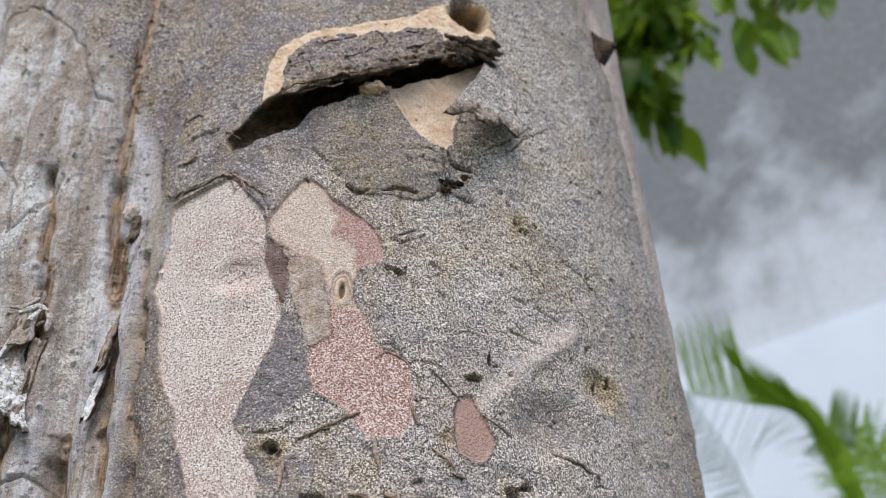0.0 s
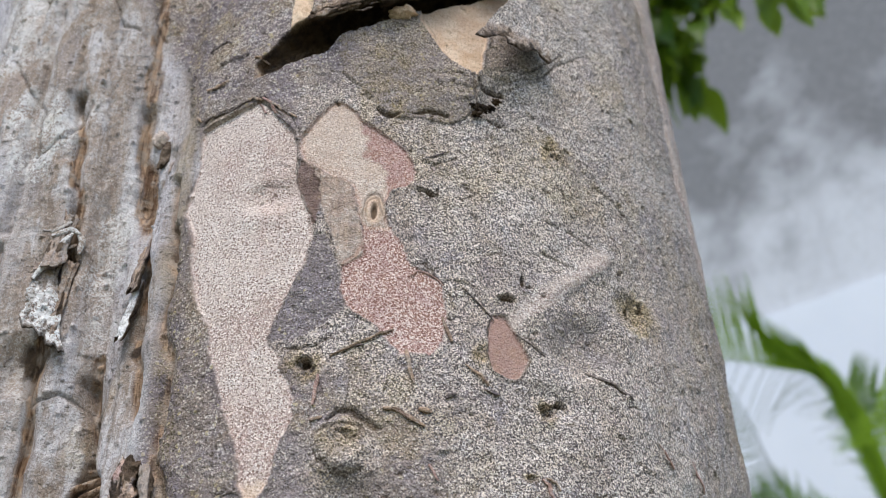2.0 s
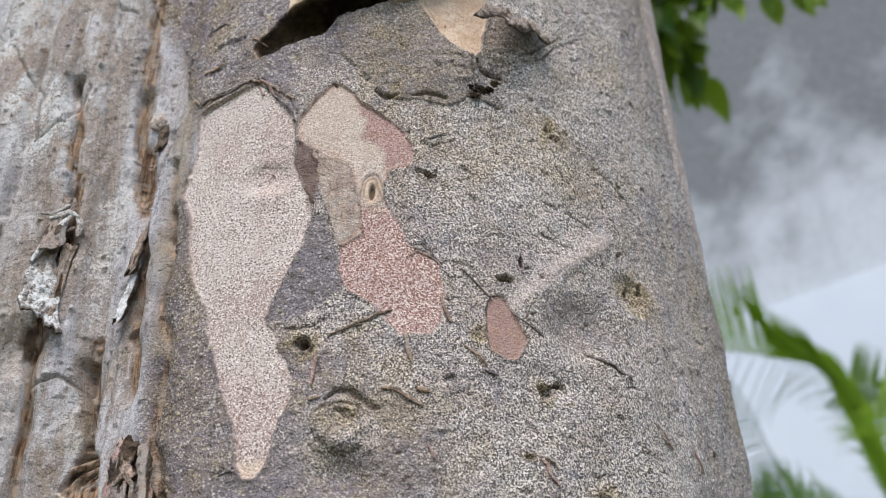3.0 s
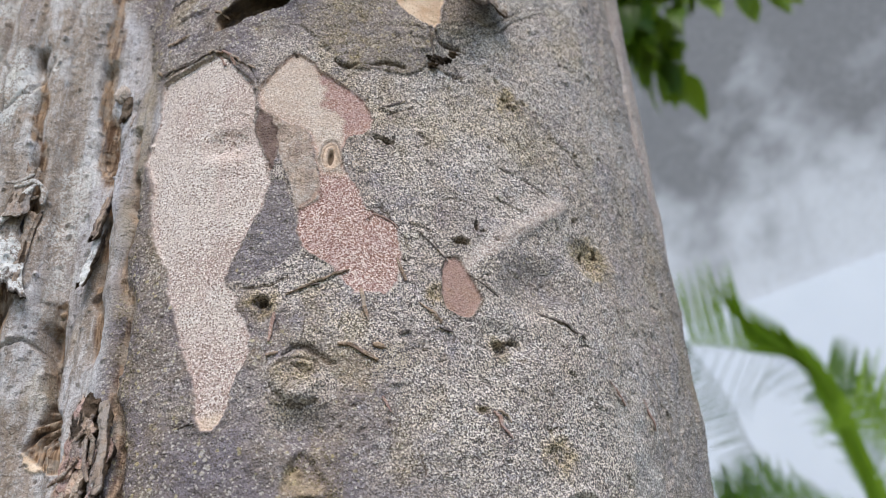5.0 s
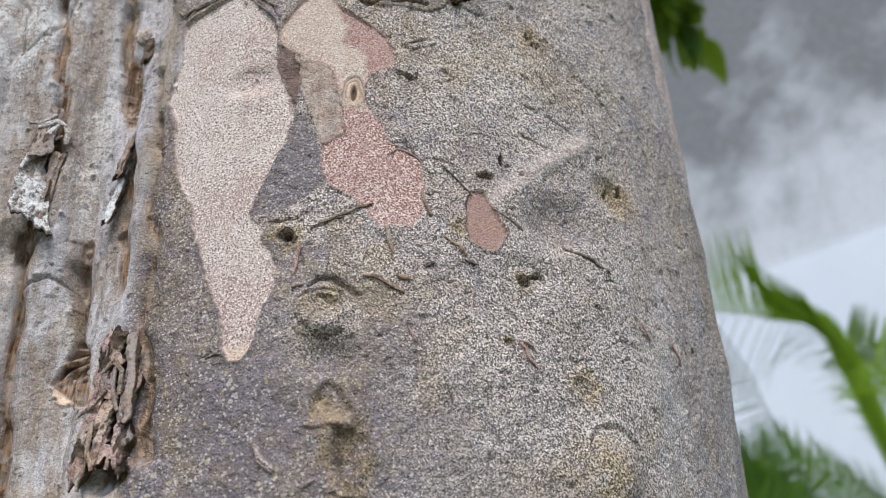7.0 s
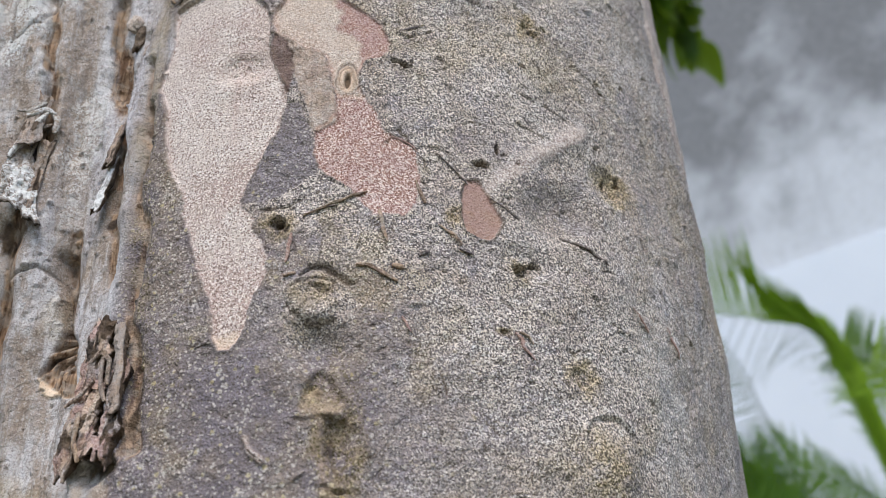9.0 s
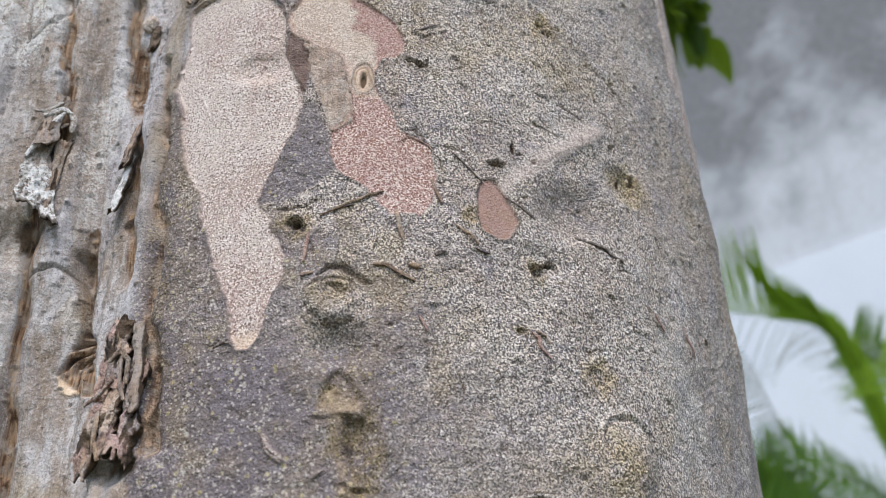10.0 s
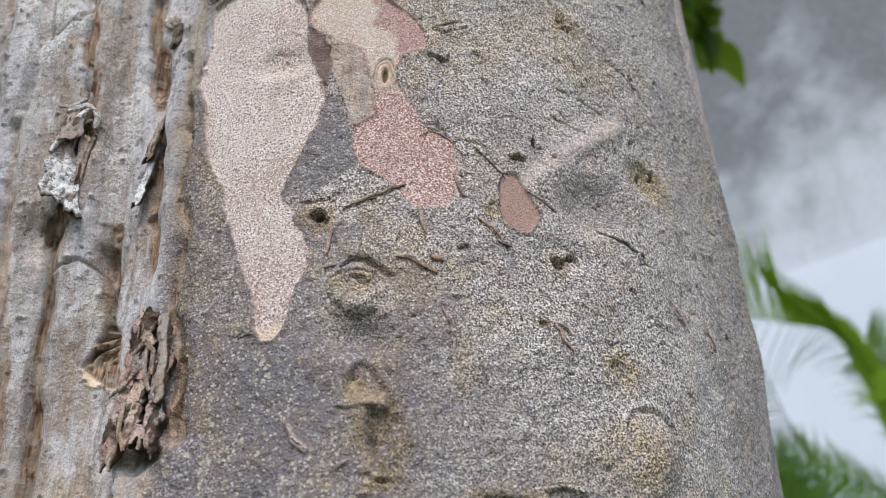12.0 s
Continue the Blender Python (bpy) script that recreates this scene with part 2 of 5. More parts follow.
def between(S, V, rows, wobble=1.6, seed=3):
    """Millimetres inside a patch that is given as (v, left, right) rows from its top down; negative outside."""
    r = np.array(rows[::-1], float)
    edge = wobble * (0.8 * fractal(S / 9, V / 9, seed, 3) + 0.35 * wave(S / 1.8, V / 1.8, seed + 9))
    left, right = np.interp(V, r[:, 0], r[:, 1]), np.interp(V, r[:, 0], r[:, 2])
    return np.minimum(np.minimum(S - left, right - S) * 0.9, np.minimum(V - r[0, 0], r[-1, 0] - V)) + edge


def along(S, V, line):
    """Distance from a bent line, in millimetres, and how far along it (0 to 1) the nearest place lies."""
    best, where = np.full(S.shape, 1e3), np.zeros(S.shape)
    for n, ((a, b), (c, d)) in enumerate(zip(line[:-1], line[1:])):
        q = np.clip(((S - a) * (c - a) + (V - b) * (d - b)) / ((c - a) ** 2 + (d - b) ** 2), 0, 1)
        dist = np.hypot(S - a - q * (c - a), V - b - q * (d - b))
        where = np.where(dist < best, (n + q) / (len(line) - 1), where)
        best = np.minimum(best, dist)
    return best, where


class Field:
    """The trunk's relief and masks on a grid, worked on window by window."""

    def __init__(self, s1, v1):
        self.s1, self.v1 = s1, v1
        self.S, self.V = np.meshgrid(s1, v1)
        self.h = np.zeros(self.S.shape)
        self.m = {k: np.zeros(self.S.shape) for k in ("bare", "pink", "tan", "dark", "moss", "wood", "lobe", "pale", "pit", "calm")}

    def window(self, points, margin):
        s, v = zip(*points)
        i = np.searchsorted(self.s1, (min(s) - margin, max(s) + margin))
        j = np.searchsorted(self.v1, (min(v) - margin, max(v) + margin))
        w = (slice(j[0], j[1]), slice(i[0], i[1]))
        return w, self.S[w], self.V[w]

    def most(self, key, w, values):
        self.m[key][w] = np.maximum(self.m[key][w], values)

    def patch(self, rows, wobble, seed, lo=-0.3, hi=0.5, lip=0.4, red=0.0):
        points = [(r[1], r[0]) for r in rows] + [(r[2], r[0]) for r in rows]
        w, S, V = self.window(points, 8)
        out = np.zeros(self.S.shape)
        e = between(S, V, rows, wobble, seed)
        out[w] = smooth(e, lo, hi)
        if red:
            self.most("pink", w, red * np.exp(-(((e - 0.5) / 0.8) ** 2)))
        if lip:
            # shade at the patch's stepped rim, painted as a broken dark line
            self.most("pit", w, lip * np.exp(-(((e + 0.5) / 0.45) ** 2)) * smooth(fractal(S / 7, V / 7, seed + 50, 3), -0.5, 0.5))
            self.h[w] += 0.7 * np.exp(-(((e + 1.0) / 0.7) ** 2)) * smooth(fractal(S / 9, V / 9, seed + 51, 3), -0.2, 0.5)
        return out

    def pit(self, s, v, a, b, deep, film, floor, turn=0.0):
        w, S, V = self.window([(s, v)], 2.6 * max(a, b) + 2)
        e = ellipse(S, V, s, v, a, b, turn) + 0.34 * fractal(S / 2.6, V / 2.6, abs(s) + 3, 3)
        self.h[w] += 0.14 * deep * np.exp(-(((e + 0.25) / 0.3) ** 2)) - deep * smooth(e, -0.15, 0.6)
        self.most("moss", w, film * smooth(e, -1.2, 0.1))
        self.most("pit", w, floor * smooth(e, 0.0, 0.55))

    def swell(self, s, v, a, b, rise, turn=0.0):
        w, S, V = self.window([(s, v)], 1.3 * max(a, b))
        self.h[w] += rise * smooth(ellipse(S, V, s, v, a, b, turn), -0.25, 0.75)

    def crack(self, line, wide=0.42, deep=1.0, dark=0.75):
        w, S, V = self.window(line, 5)
        d, q = along(S + 0.8 * wave(S / 3, V / 3, 70), V + 0.8 * wave(S / 3, V / 3, 71), line)
        cut = np.exp(-((d / (0.5 * wide + 0.6 * wide * np.sin(np.pi * q))) ** 2))
        self.h[w] -= deep * cut
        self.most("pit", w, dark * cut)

    def squiggle(self, line, wide, rise, key):
        """A raised, twig-like welt with a furrow down its middle."""
        w, S, V = self.window(line, 6)
        d, q = along(S + 0.9 * wave(S / 4, V / 4, 74), V + 0.9 * wave(S / 4, V / 4, 75), line)
        rise = 1.6 * rise
        self.h[w] += rise * np.exp(-((d / wide) ** 4)) - 0.9 * rise * np.exp(-((d / (0.32 * wide)) ** 2))
        self.most(key, w, 0.85 * np.exp(-((d / wide) ** 4)))
        self.most("pit", w, 0.6 * np.exp(-((d / (0.3 * wide)) ** 2)))
        self.most("pit", w, 0.55 * np.exp(-(((d - 1.25 * wide) / (0.3 * wide)) ** 2)) * smooth(wave(S / 2, V / 2, 76), -0.6, 0.5))

    def furrow(self, line, wide, deep, bared):
        deep = 1.35 * deep
        w, S, V = self.window(line, 5 * wide)
        d, q = along(S + 1.8 * fractal(S / 12, V / 18, 80, 2), V, line)
        self.h[w] -= deep * np.exp(-((d / wide) ** 2)) * (0.8 + 0.4 * fractal(S / 10, V / 25, 81, 2))
        self.most("wood", w, bared * smooth(d + 1.6 * fractal(S / 4, V / 22, 82, 3), wide * 1.0, wide * 0.4))
        # shade along the furrow's bottom, painted darkest where it is deep
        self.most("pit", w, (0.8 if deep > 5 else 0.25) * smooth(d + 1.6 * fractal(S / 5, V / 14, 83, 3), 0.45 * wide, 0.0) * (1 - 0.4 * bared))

    def rim(self, line, deep, high=0.0, side=1):
        """A stepped edge of an old plate: a dark line, with the plate standing above it."""
        w, S, V = self.window(line, 14)
        d, q = along(S + 1.5 * wave(S / 8, V / 8, 90), V + 1.2 * wave(S / 7, V / 7, 91), line)
        self.h[w] -= deep * np.exp(-((d / 0.9) ** 2))
        self.most("pit", w, 0.55 * np.exp(-((d / 0.6) ** 2)))


PATCH_GREY = [(71, -31, -26), (67, -46, -23), (64, -60, -20), (51, -59, -11), (43, -58, -8), (31, -59, -7), (22, -60, -6), (18, -60, -5), (13, -56, -4),
              (6, -52, 0), (-5, -50, 2), (-17, -48, -1), (-27, -45, -5), (-36, -39, -8), (-43, -36, -11), (-50, -34, -13), (-55, -33, -11), (-59, -32, -6),
              (-66, -29, -5), (-75, -26, -2), (-82, -23, -1), (-89, -21, -2), (-96, -18, -4), (-104, -16, -6), (-110, -15, -8), (-113, -13, -10)]
PATCH_TOP = [(66, 6, 10), (60, 2, 16), (55, -2, 20), (48, -6, 28), (45, -6, 33), (40, -7, 38), (33, -5, 42), (30, 0, 43), (24, 8, 42), (21, 15, 39),
             (18.5, 17, 32), (10, 19, 30), (3, 20, 31), (-2, 22, 33)]
PATCH_LOW = [(0, 22, 33), (-9, 22, 38), (-15, 18, 40), (-18, 15, 42), (-21, 15, 49), (-24, 15, 54), (-31, 15, 55), (-37, 16, 57), (-42, 22, 56), (-46, 28, 55),
             (-51, 31, 53), (-57, 38, 49)]
FLAKE = [(33, -5, -4), (28, 1, 2), (26, 1, 5), (23, 2, 15), (16, 3, 18), (5, 5, 20), (-6, 9, 22), (-14, 12, 21), (-19, 14, 15)]
STRIP = [(33, -6, -3), (28, -7, 1), (22, -7, 3), (14, -3, 4), (5, 0, 3), (0, 0, 2)]
PATCH_RED = [(-37, 75, 79), (-40, 73, 82), (-47, 72, 86), (-54, 72, 88), (-61, 74, 86), (-64, 79, 83)]
SHADE_GREY = [(-4, 2, 7), (-17, -1, 12), (-28, -5, 15), (-39, -9, 16), (-45, -12, 10), (-50, -13, 2), (-53, -11, -8)]
FLAKE_DARK = [(128, 38, 46), (112, 20, 52), (104, 6, 56), (95, 6, 62), (85, 9, 72), (72, 19, 70), (64, 26, 67), (59, 28, 58)]
WEDGE = [(166, 98, 104), (156, 86, 98), (142, 65, 89), (134, 54, 84), (127, 45, 82), (120, 45, 80), (108, 52, 77), (97, 59, 76), (92, 69, 73)]
SLOT_TOP = [(-36, 88), (-22, 103), (-2, 119), (20, 128), (44, 139), (71, 152), (97, 166), (106, 172)]
SLOT_LOW = [(-36, 85), (-17, 91), (2, 97), (8, 107), (20, 111), (44, 126), (71, 141), (97, 160), (106, 170)]


def eye_scar(f):
    """A healed branch scar: a round mound with an almond of folds on it."""
    w, s, v = f.window([(18, -93)], 18)
    e = ellipse(s, v, 17, -94, 11.5, 11.5) + 0.06 * fractal(s / 5, v / 5, 57, 2)
    f.h[w] += 2.6 * smooth(e, -0.15, 0.50) * (0.75 + 0.25 * smooth(v, -88, -100)) - 1.4 * smooth(e, 0.35, 0.8)
    f.most("pale", w, 0.3 * smooth(e, 0.0, 0.2) * smooth(v, -92, -98))
    f.most("moss", w, 0.6 * smooth(e, 0.0, 0.5) * smooth(v, -104, -92))
    f.m["dark"][w] *= 1 - 0.8 * smooth(e, 0, 0.2)
    f.m["calm"][w] *= 1 - 0.2 * smooth(e, 0, 0.2)
    f.crack([(12, -85), (15, -81.5), (20, -81), (24, -84), (29, -87), (31, -87)], 1.3, 1.8, 0.75)
    f.crack([(9, -89), (13, -88), (18, -86.5), (22, -86.8), (25, -89)], 0.7, 1.0, 0.6)
    f.crack([(15.5, -88.5), (18, -91.5), (21, -92), (24, -90), (23, -87.5)], 0.6, 0.8, 0.6)
    f.crack([(8, -97), (12, -102), (18, -105.5), (24, -103)], 0.8, 1.0, 0.45)
    f.pit(19.5, -89.4, 1.7, 0.8, 0.9, 0.5, 0.5, -15)


def cavity(f):
    """A yellowish three-cornered hollow, and a smaller one under its lip."""
    w, s, v = f.window([(12, -118), (42, -170)], 9)
    e = between(s, v, [(-121, 19, 22), (-124, 17, 25), (-129, 15, 28), (-135, 14, 30.5), (-138.5, 15, 27)], 0.5, 58)
    inside = smooth(e, -0.6, 2.2)
    f.h[w] += inside * (-2.6 * smooth(v, -140, -125) - 0.4 + 0.5 * fractal(s / 3, v / 3, 59, 3))
    f.h[w] += 0.5 * np.exp(-(((v + 137.5 - 0.05 * (s - 20)) / 1.4) ** 2)) * smooth(np.abs(s - 20), 9, 5)
    f.most("moss", w, inside)
    f.most("tan", w, 0.20 * inside * smooth(v, -127, -134))
    # a dark spot, and painted shade under the hollow's top edge
    f.most("pit", w, inside * 0.2 * smooth(v + 0.3 * np.abs(s - 20.5), -125, -122) + 0.7 * smooth(ellipse(s, v, 21, -130, 2.8, 1.1, -10) + 0.3 * wave(s, v, 60), 0, 0.5))
    f.m["dark"][w] *= 1 - inside
    f.crack([(13, -139.5), (17, -139.8), (21, -138.8), (25, -139.2)], 0.6, 0.7, 0.3)
    # the longer trough below it, open towards the ground
    e = between(s, v, [(-138.5, 23, 31), (-146, 22, 33), (-155, 22.5, 31.5), (-165, 25, 29.5)], 0.8, 69)
    f.h[w] -= 3.6 * smooth(e, -0.8, 3.2) * smooth(v, -166, -152)
    f.h[w] += 1.2 * np.exp(-(((s - np.interp(-v, [133, 141, 147, 154], [31.5, 34.5, 37, 38.5])) / 1.6) ** 2)) * smooth(np.abs(v + 142), 14, 8)
    f.most("moss", w, smooth(e, -5, 0.5))
    f.most("tan", w, 0.30 * np.exp(-(((s - 22.5) / 2.2) ** 2)) * smooth(e, -2.5, 0) * smooth(v, -148, -156))
    # the trough's dark core, and painted shade under the lip
    f.most("pit", w, 0.6 * smooth(ellipse(s, v, 25.4, -149, 2.2, 5.5, 4) + 0.4 * wave(s / 1.5, v / 1.5, 61), 0, 0.6) + 0.35 * smooth(ellipse(s, v, 24.5, -140.5, 2.4, 1.4), 0, 0.5))
    f.crack([(23, -162), (26, -163), (30, -164.5)], 0.9, 1.2, 0.5)


def trunk_fields(s1, v1):
    """Height off the plain trunk, in millimetres, the surface's masks, and which faces belong to which piece of bark."""
    f = Field(s1, v1)
    S, V, m = f.S, f.V, f.m
    lobe = smooth(S + 7 * fractal(S / 30, V / 90, 41, 3) + 0.68 * np.maximum(V - 50, 0), -43, -58)
    dull = 0.16 * smooth(S + 14 * fractal(S / 30, V / 70, 42, 3), 135, 185)
    m["lobe"][:] = np.maximum(lobe, dull)
    f.h += 3.4 * dull * (0.7 * fractal(S / 5, V / 12, 43, 3) + 0.5 * fractal(S / 14, V / 60, 45, 2))
    f.h += 1.5 * fractal(S / 60, V / 70, 5, 3) + 0.5 * fractal(S / 13, V / 15, 8, 3) * (1 - 0.5 * lobe)
    f.h += 0.26 * fractal(S / 2.8, V / 2.4, 12, 2) * (1 - 0.5 * lobe)
    f.h += lobe * (3.4 * fractal((S + 0.18 * V) / 17, V / 170, 15, 2) + 0.7 * fractal((S + 0.2 * V) / 4.5, V / 45, 21, 3) + 0.25 * fractal(S / 3, V / 4, 22, 3))
    bare, top, low = f.patch(PATCH_GREY, 1.1, 30, red=0.2), f.patch(PATCH_TOP, 1.0, 31, red=0.7), f.patch(PATCH_LOW, 1.2, 32, red=1.0)
    red, flake = f.patch(PATCH_RED, 1.0, 33, lip=0.8), f.patch(FLAKE, 1.2, 34)
    strip = f.patch(STRIP, 0.8, 35) * (1 - flake)
    shade = f.patch(SHADE_GREY, 1.2, 36, -0.5, 1.5, 0.1) * (1 - bare) * (1 - low)
    darkf, wedge = f.patch(FLAKE_DARK, 1.6, 37, -0.3, 0.6), f.patch(WEDGE, 0.9, 38, -0.2, 0.5)
    top, low = top * (1 - flake) * (1 - bare), low * (1 - flake)
    rosy = smooth(S - np.interp(V, [10, 18, 24, 31, 36, 43, 57], [34, 31, 30, 27, 21, 23, 19]) + 3 * fractal(S / 7, V / 7, 44, 3), -1.5, 1.5)
    m["bare"] += np.clip(bare + top * (1 - rosy) * 0.7 + 0.45 * flake, 0, 1)
    m["pink"] += np.clip(0.45 * wedge + low + top * rosy + strip * 0.5 + 1.0 * red + 0.05 * flake, 0, 1)
    m["tan"] += np.clip((0.72 + 0.2 * smooth(V, 125, 100)) * wedge + top * (1 - rosy) * 0.3 + 0.12 * red + 0.2 * flake, 0, 1)
    m["dark"] += np.clip(shade + 0.75 * darkf + strip * 0.8, 0, 1)
    m["pit"] = np.clip(m["pit"] + 0.42 * strip + 0.10 * red, 0, 1)
    m["wood"] += 0.30 * flake + 0.2 * strip
    m["calm"] += 0.45 * top * rosy + 0.6 * wedge + 1.0 * red + 0.4 * flake + strip
    fresh = np.maximum.reduce([bare, top, low, red])
    f.h *= 1 - 0.75 * np.maximum(fresh, wedge) * (1 - 0.5 * flake)
    f.h -= 1.3 * fresh + 1.8 * wedge
    f.h += flake * (0.9 * np.exp(-(((S - 14 + 0.12 * (V - 5)) / 4) ** 2)) * smooth(V, -14, 4) - 0.5)
    m["moss"] += 0.45 * darkf
    w, s, v = f.window([(-10, -109)], 9)
    f.most("tan", w, 0.5 * bare[w] * smooth(v + fractal(s / 3, v / 3, 56, 2), -105, -109))
    f.h += 1.0 * darkf + 0.6 * flake - 0.3 * strip
    f.h -= 4.0 * smooth(S, 120, 220) * smooth(V, -40, -170)
    # the smooth, rosy flank behind the shoulder
    edge = np.interp(V, [-60, 7, 58, 90, 131, 190, 245, 290], [275, 257, 237, 228, 223, 217, 203, 194])
    flank = smooth(S - edge + 2 * fractal(S / 10, V / 30, 46, 3), 0, 3) * smooth(V, -60, 0)
    m["bare"] = np.maximum(m["bare"], 0.8 * flank)
    f.h -= 1.5 * flank + 11 * smooth(V, -10, 230) * np.exp(-(((S - edge - 7) / 7) ** 2))
    # the slot under the peeling slab
    s0, v0 = np.array(SLOT_TOP, float).T
    s_, v_ = np.array(SLOT_LOW, float).T
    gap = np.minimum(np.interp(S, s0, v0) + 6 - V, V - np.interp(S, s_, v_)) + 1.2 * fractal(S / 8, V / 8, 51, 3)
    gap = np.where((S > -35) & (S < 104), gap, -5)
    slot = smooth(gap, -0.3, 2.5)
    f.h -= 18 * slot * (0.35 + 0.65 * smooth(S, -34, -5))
    # the slot's deep shade is painted near-black over its brown wood
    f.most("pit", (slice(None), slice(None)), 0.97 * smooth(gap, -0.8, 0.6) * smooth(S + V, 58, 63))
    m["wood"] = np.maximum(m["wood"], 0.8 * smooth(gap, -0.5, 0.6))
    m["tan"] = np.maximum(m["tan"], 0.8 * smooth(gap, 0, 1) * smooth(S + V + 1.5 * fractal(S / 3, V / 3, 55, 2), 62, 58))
    # cream bark round the slab
    crown = np.interp(S, [-19, -17, -13, -5, 7, 18, 35, 53, 66, 75, 103, 108], [118, 139, 148, 155, 159.5, 163, 170, 179, 189, 193.5, 203, 196]) - V
    cream = np.minimum(np.minimum(crown, V - np.interp(S, s0, v0)), np.minimum(S + 19, 104 - S)) + 1.0 * fractal(S / 10, V / 10, 52, 3)
    cream = smooth(cream, -0.3, 0.6) * (1 - slot)
    m["tan"] = np.maximum(m["tan"], cream)
    f.h += 1.2 * cream
    # rolled-up hollow at the slab's end
    w, s, v = f.window([(88, 190)], 24)
    e = ellipse(s, v, 88, 189, 12.5, 12, 0) + 0.10 * fractal(s / 6, v / 6, 53, 3)
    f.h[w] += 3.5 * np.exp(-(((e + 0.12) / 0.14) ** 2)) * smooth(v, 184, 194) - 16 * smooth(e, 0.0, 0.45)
    # upper half painted near-black for the shade inside the roll
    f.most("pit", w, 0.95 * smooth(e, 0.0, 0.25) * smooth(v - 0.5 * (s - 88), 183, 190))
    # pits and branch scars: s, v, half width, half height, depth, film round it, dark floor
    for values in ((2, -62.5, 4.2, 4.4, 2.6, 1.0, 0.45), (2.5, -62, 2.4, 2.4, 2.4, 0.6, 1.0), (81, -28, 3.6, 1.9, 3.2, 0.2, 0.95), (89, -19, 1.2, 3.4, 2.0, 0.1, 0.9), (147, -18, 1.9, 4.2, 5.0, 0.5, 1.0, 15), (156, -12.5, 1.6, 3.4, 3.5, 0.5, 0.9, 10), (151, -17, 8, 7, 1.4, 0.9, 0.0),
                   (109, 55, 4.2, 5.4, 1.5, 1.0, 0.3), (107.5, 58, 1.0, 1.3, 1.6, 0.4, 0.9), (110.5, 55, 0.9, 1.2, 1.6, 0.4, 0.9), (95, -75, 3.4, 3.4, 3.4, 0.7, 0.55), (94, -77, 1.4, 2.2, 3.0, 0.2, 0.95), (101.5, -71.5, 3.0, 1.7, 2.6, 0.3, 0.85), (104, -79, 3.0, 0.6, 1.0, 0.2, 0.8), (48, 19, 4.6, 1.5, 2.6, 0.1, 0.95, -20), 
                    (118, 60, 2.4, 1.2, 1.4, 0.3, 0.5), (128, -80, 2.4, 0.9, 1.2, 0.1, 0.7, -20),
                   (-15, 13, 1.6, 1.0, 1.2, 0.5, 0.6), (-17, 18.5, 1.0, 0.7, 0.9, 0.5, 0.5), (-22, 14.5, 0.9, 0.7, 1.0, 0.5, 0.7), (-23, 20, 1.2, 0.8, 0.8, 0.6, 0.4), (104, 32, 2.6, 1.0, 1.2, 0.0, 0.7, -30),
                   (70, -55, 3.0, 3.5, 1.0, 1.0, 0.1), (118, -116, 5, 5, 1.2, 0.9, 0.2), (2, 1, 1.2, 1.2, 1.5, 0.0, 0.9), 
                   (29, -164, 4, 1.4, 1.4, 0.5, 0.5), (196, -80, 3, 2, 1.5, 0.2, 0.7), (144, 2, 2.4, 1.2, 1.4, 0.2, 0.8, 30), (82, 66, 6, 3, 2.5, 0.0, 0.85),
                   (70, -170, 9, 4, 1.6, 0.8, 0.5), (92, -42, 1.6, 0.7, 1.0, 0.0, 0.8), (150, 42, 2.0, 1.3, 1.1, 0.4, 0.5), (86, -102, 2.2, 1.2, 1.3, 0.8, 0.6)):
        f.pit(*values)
    w, s, v = f.window([(26, 7)], 10)
    e = ellipse(s, v, 26, 8, 4.8, 8.5, 0)
    f.most("tan", w, 0.7 * smooth(e, -0.05, 0.25))
    f.most("pink", w, 0.7 * smooth(e, 0.05, 0.3))
    f.most("wood", w, 0.6 * smooth(e, 0.15, 0.45))
    e = ellipse(s, v, 26, 7.0, 1.5, 4.6, -4)
    f.h[w] -= 2.4 * smooth(e, -0.2, 0.5)
    f.most("pit", w, 0.9 * smooth(e, 0.0, 0.4))
    w, s, v = f.window([(-17, 12)], 16)
    f.most("tan", w, 0.12 * smooth(ellipse(s, v, -17, 10, 10, 7) + 0.3 * fractal(s / 5, v / 5, 67, 3), 0, 0.6))
    f.most("moss", w, 0.85 * smooth(ellipse(s, v, -18, 15, 11, 6) + 0.3 * fractal(s / 4, v / 4, 68, 3), 0, 0.5))
    f.crack([(-27, 13), (-26, 20), (-20, 23.5), (-12, 21), (-8, 15)], 0.5, 0.5, 0.15)
    f.crack([(-22, 33), (-12, 32), (-8, 27)], 0.4, 0.5, 0.3)
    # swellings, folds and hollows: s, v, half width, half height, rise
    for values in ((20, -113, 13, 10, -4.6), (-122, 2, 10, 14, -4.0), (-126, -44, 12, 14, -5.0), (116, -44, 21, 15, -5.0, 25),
                   (129, -146, 14, 17, 2.4), (110, -10, 20, 8, 1.4, 40), (146, -18, 11, 11, -2.6), (99, -71, 15, 8, -2.2), (60, 82, 20, 20, 2.0),
                   (26, 8, 8, 9, 1.4), (-18, 17, 13, 9, -2.0), (-20, 7, 12, 7, 0.9), (84, 82, 12, 16, -4.0), (80, 70, 12, 7, -2.0)):
        f.swell(*values)
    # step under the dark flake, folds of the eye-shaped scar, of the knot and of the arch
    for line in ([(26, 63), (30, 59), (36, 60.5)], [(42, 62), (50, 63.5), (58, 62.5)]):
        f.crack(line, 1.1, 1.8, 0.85)
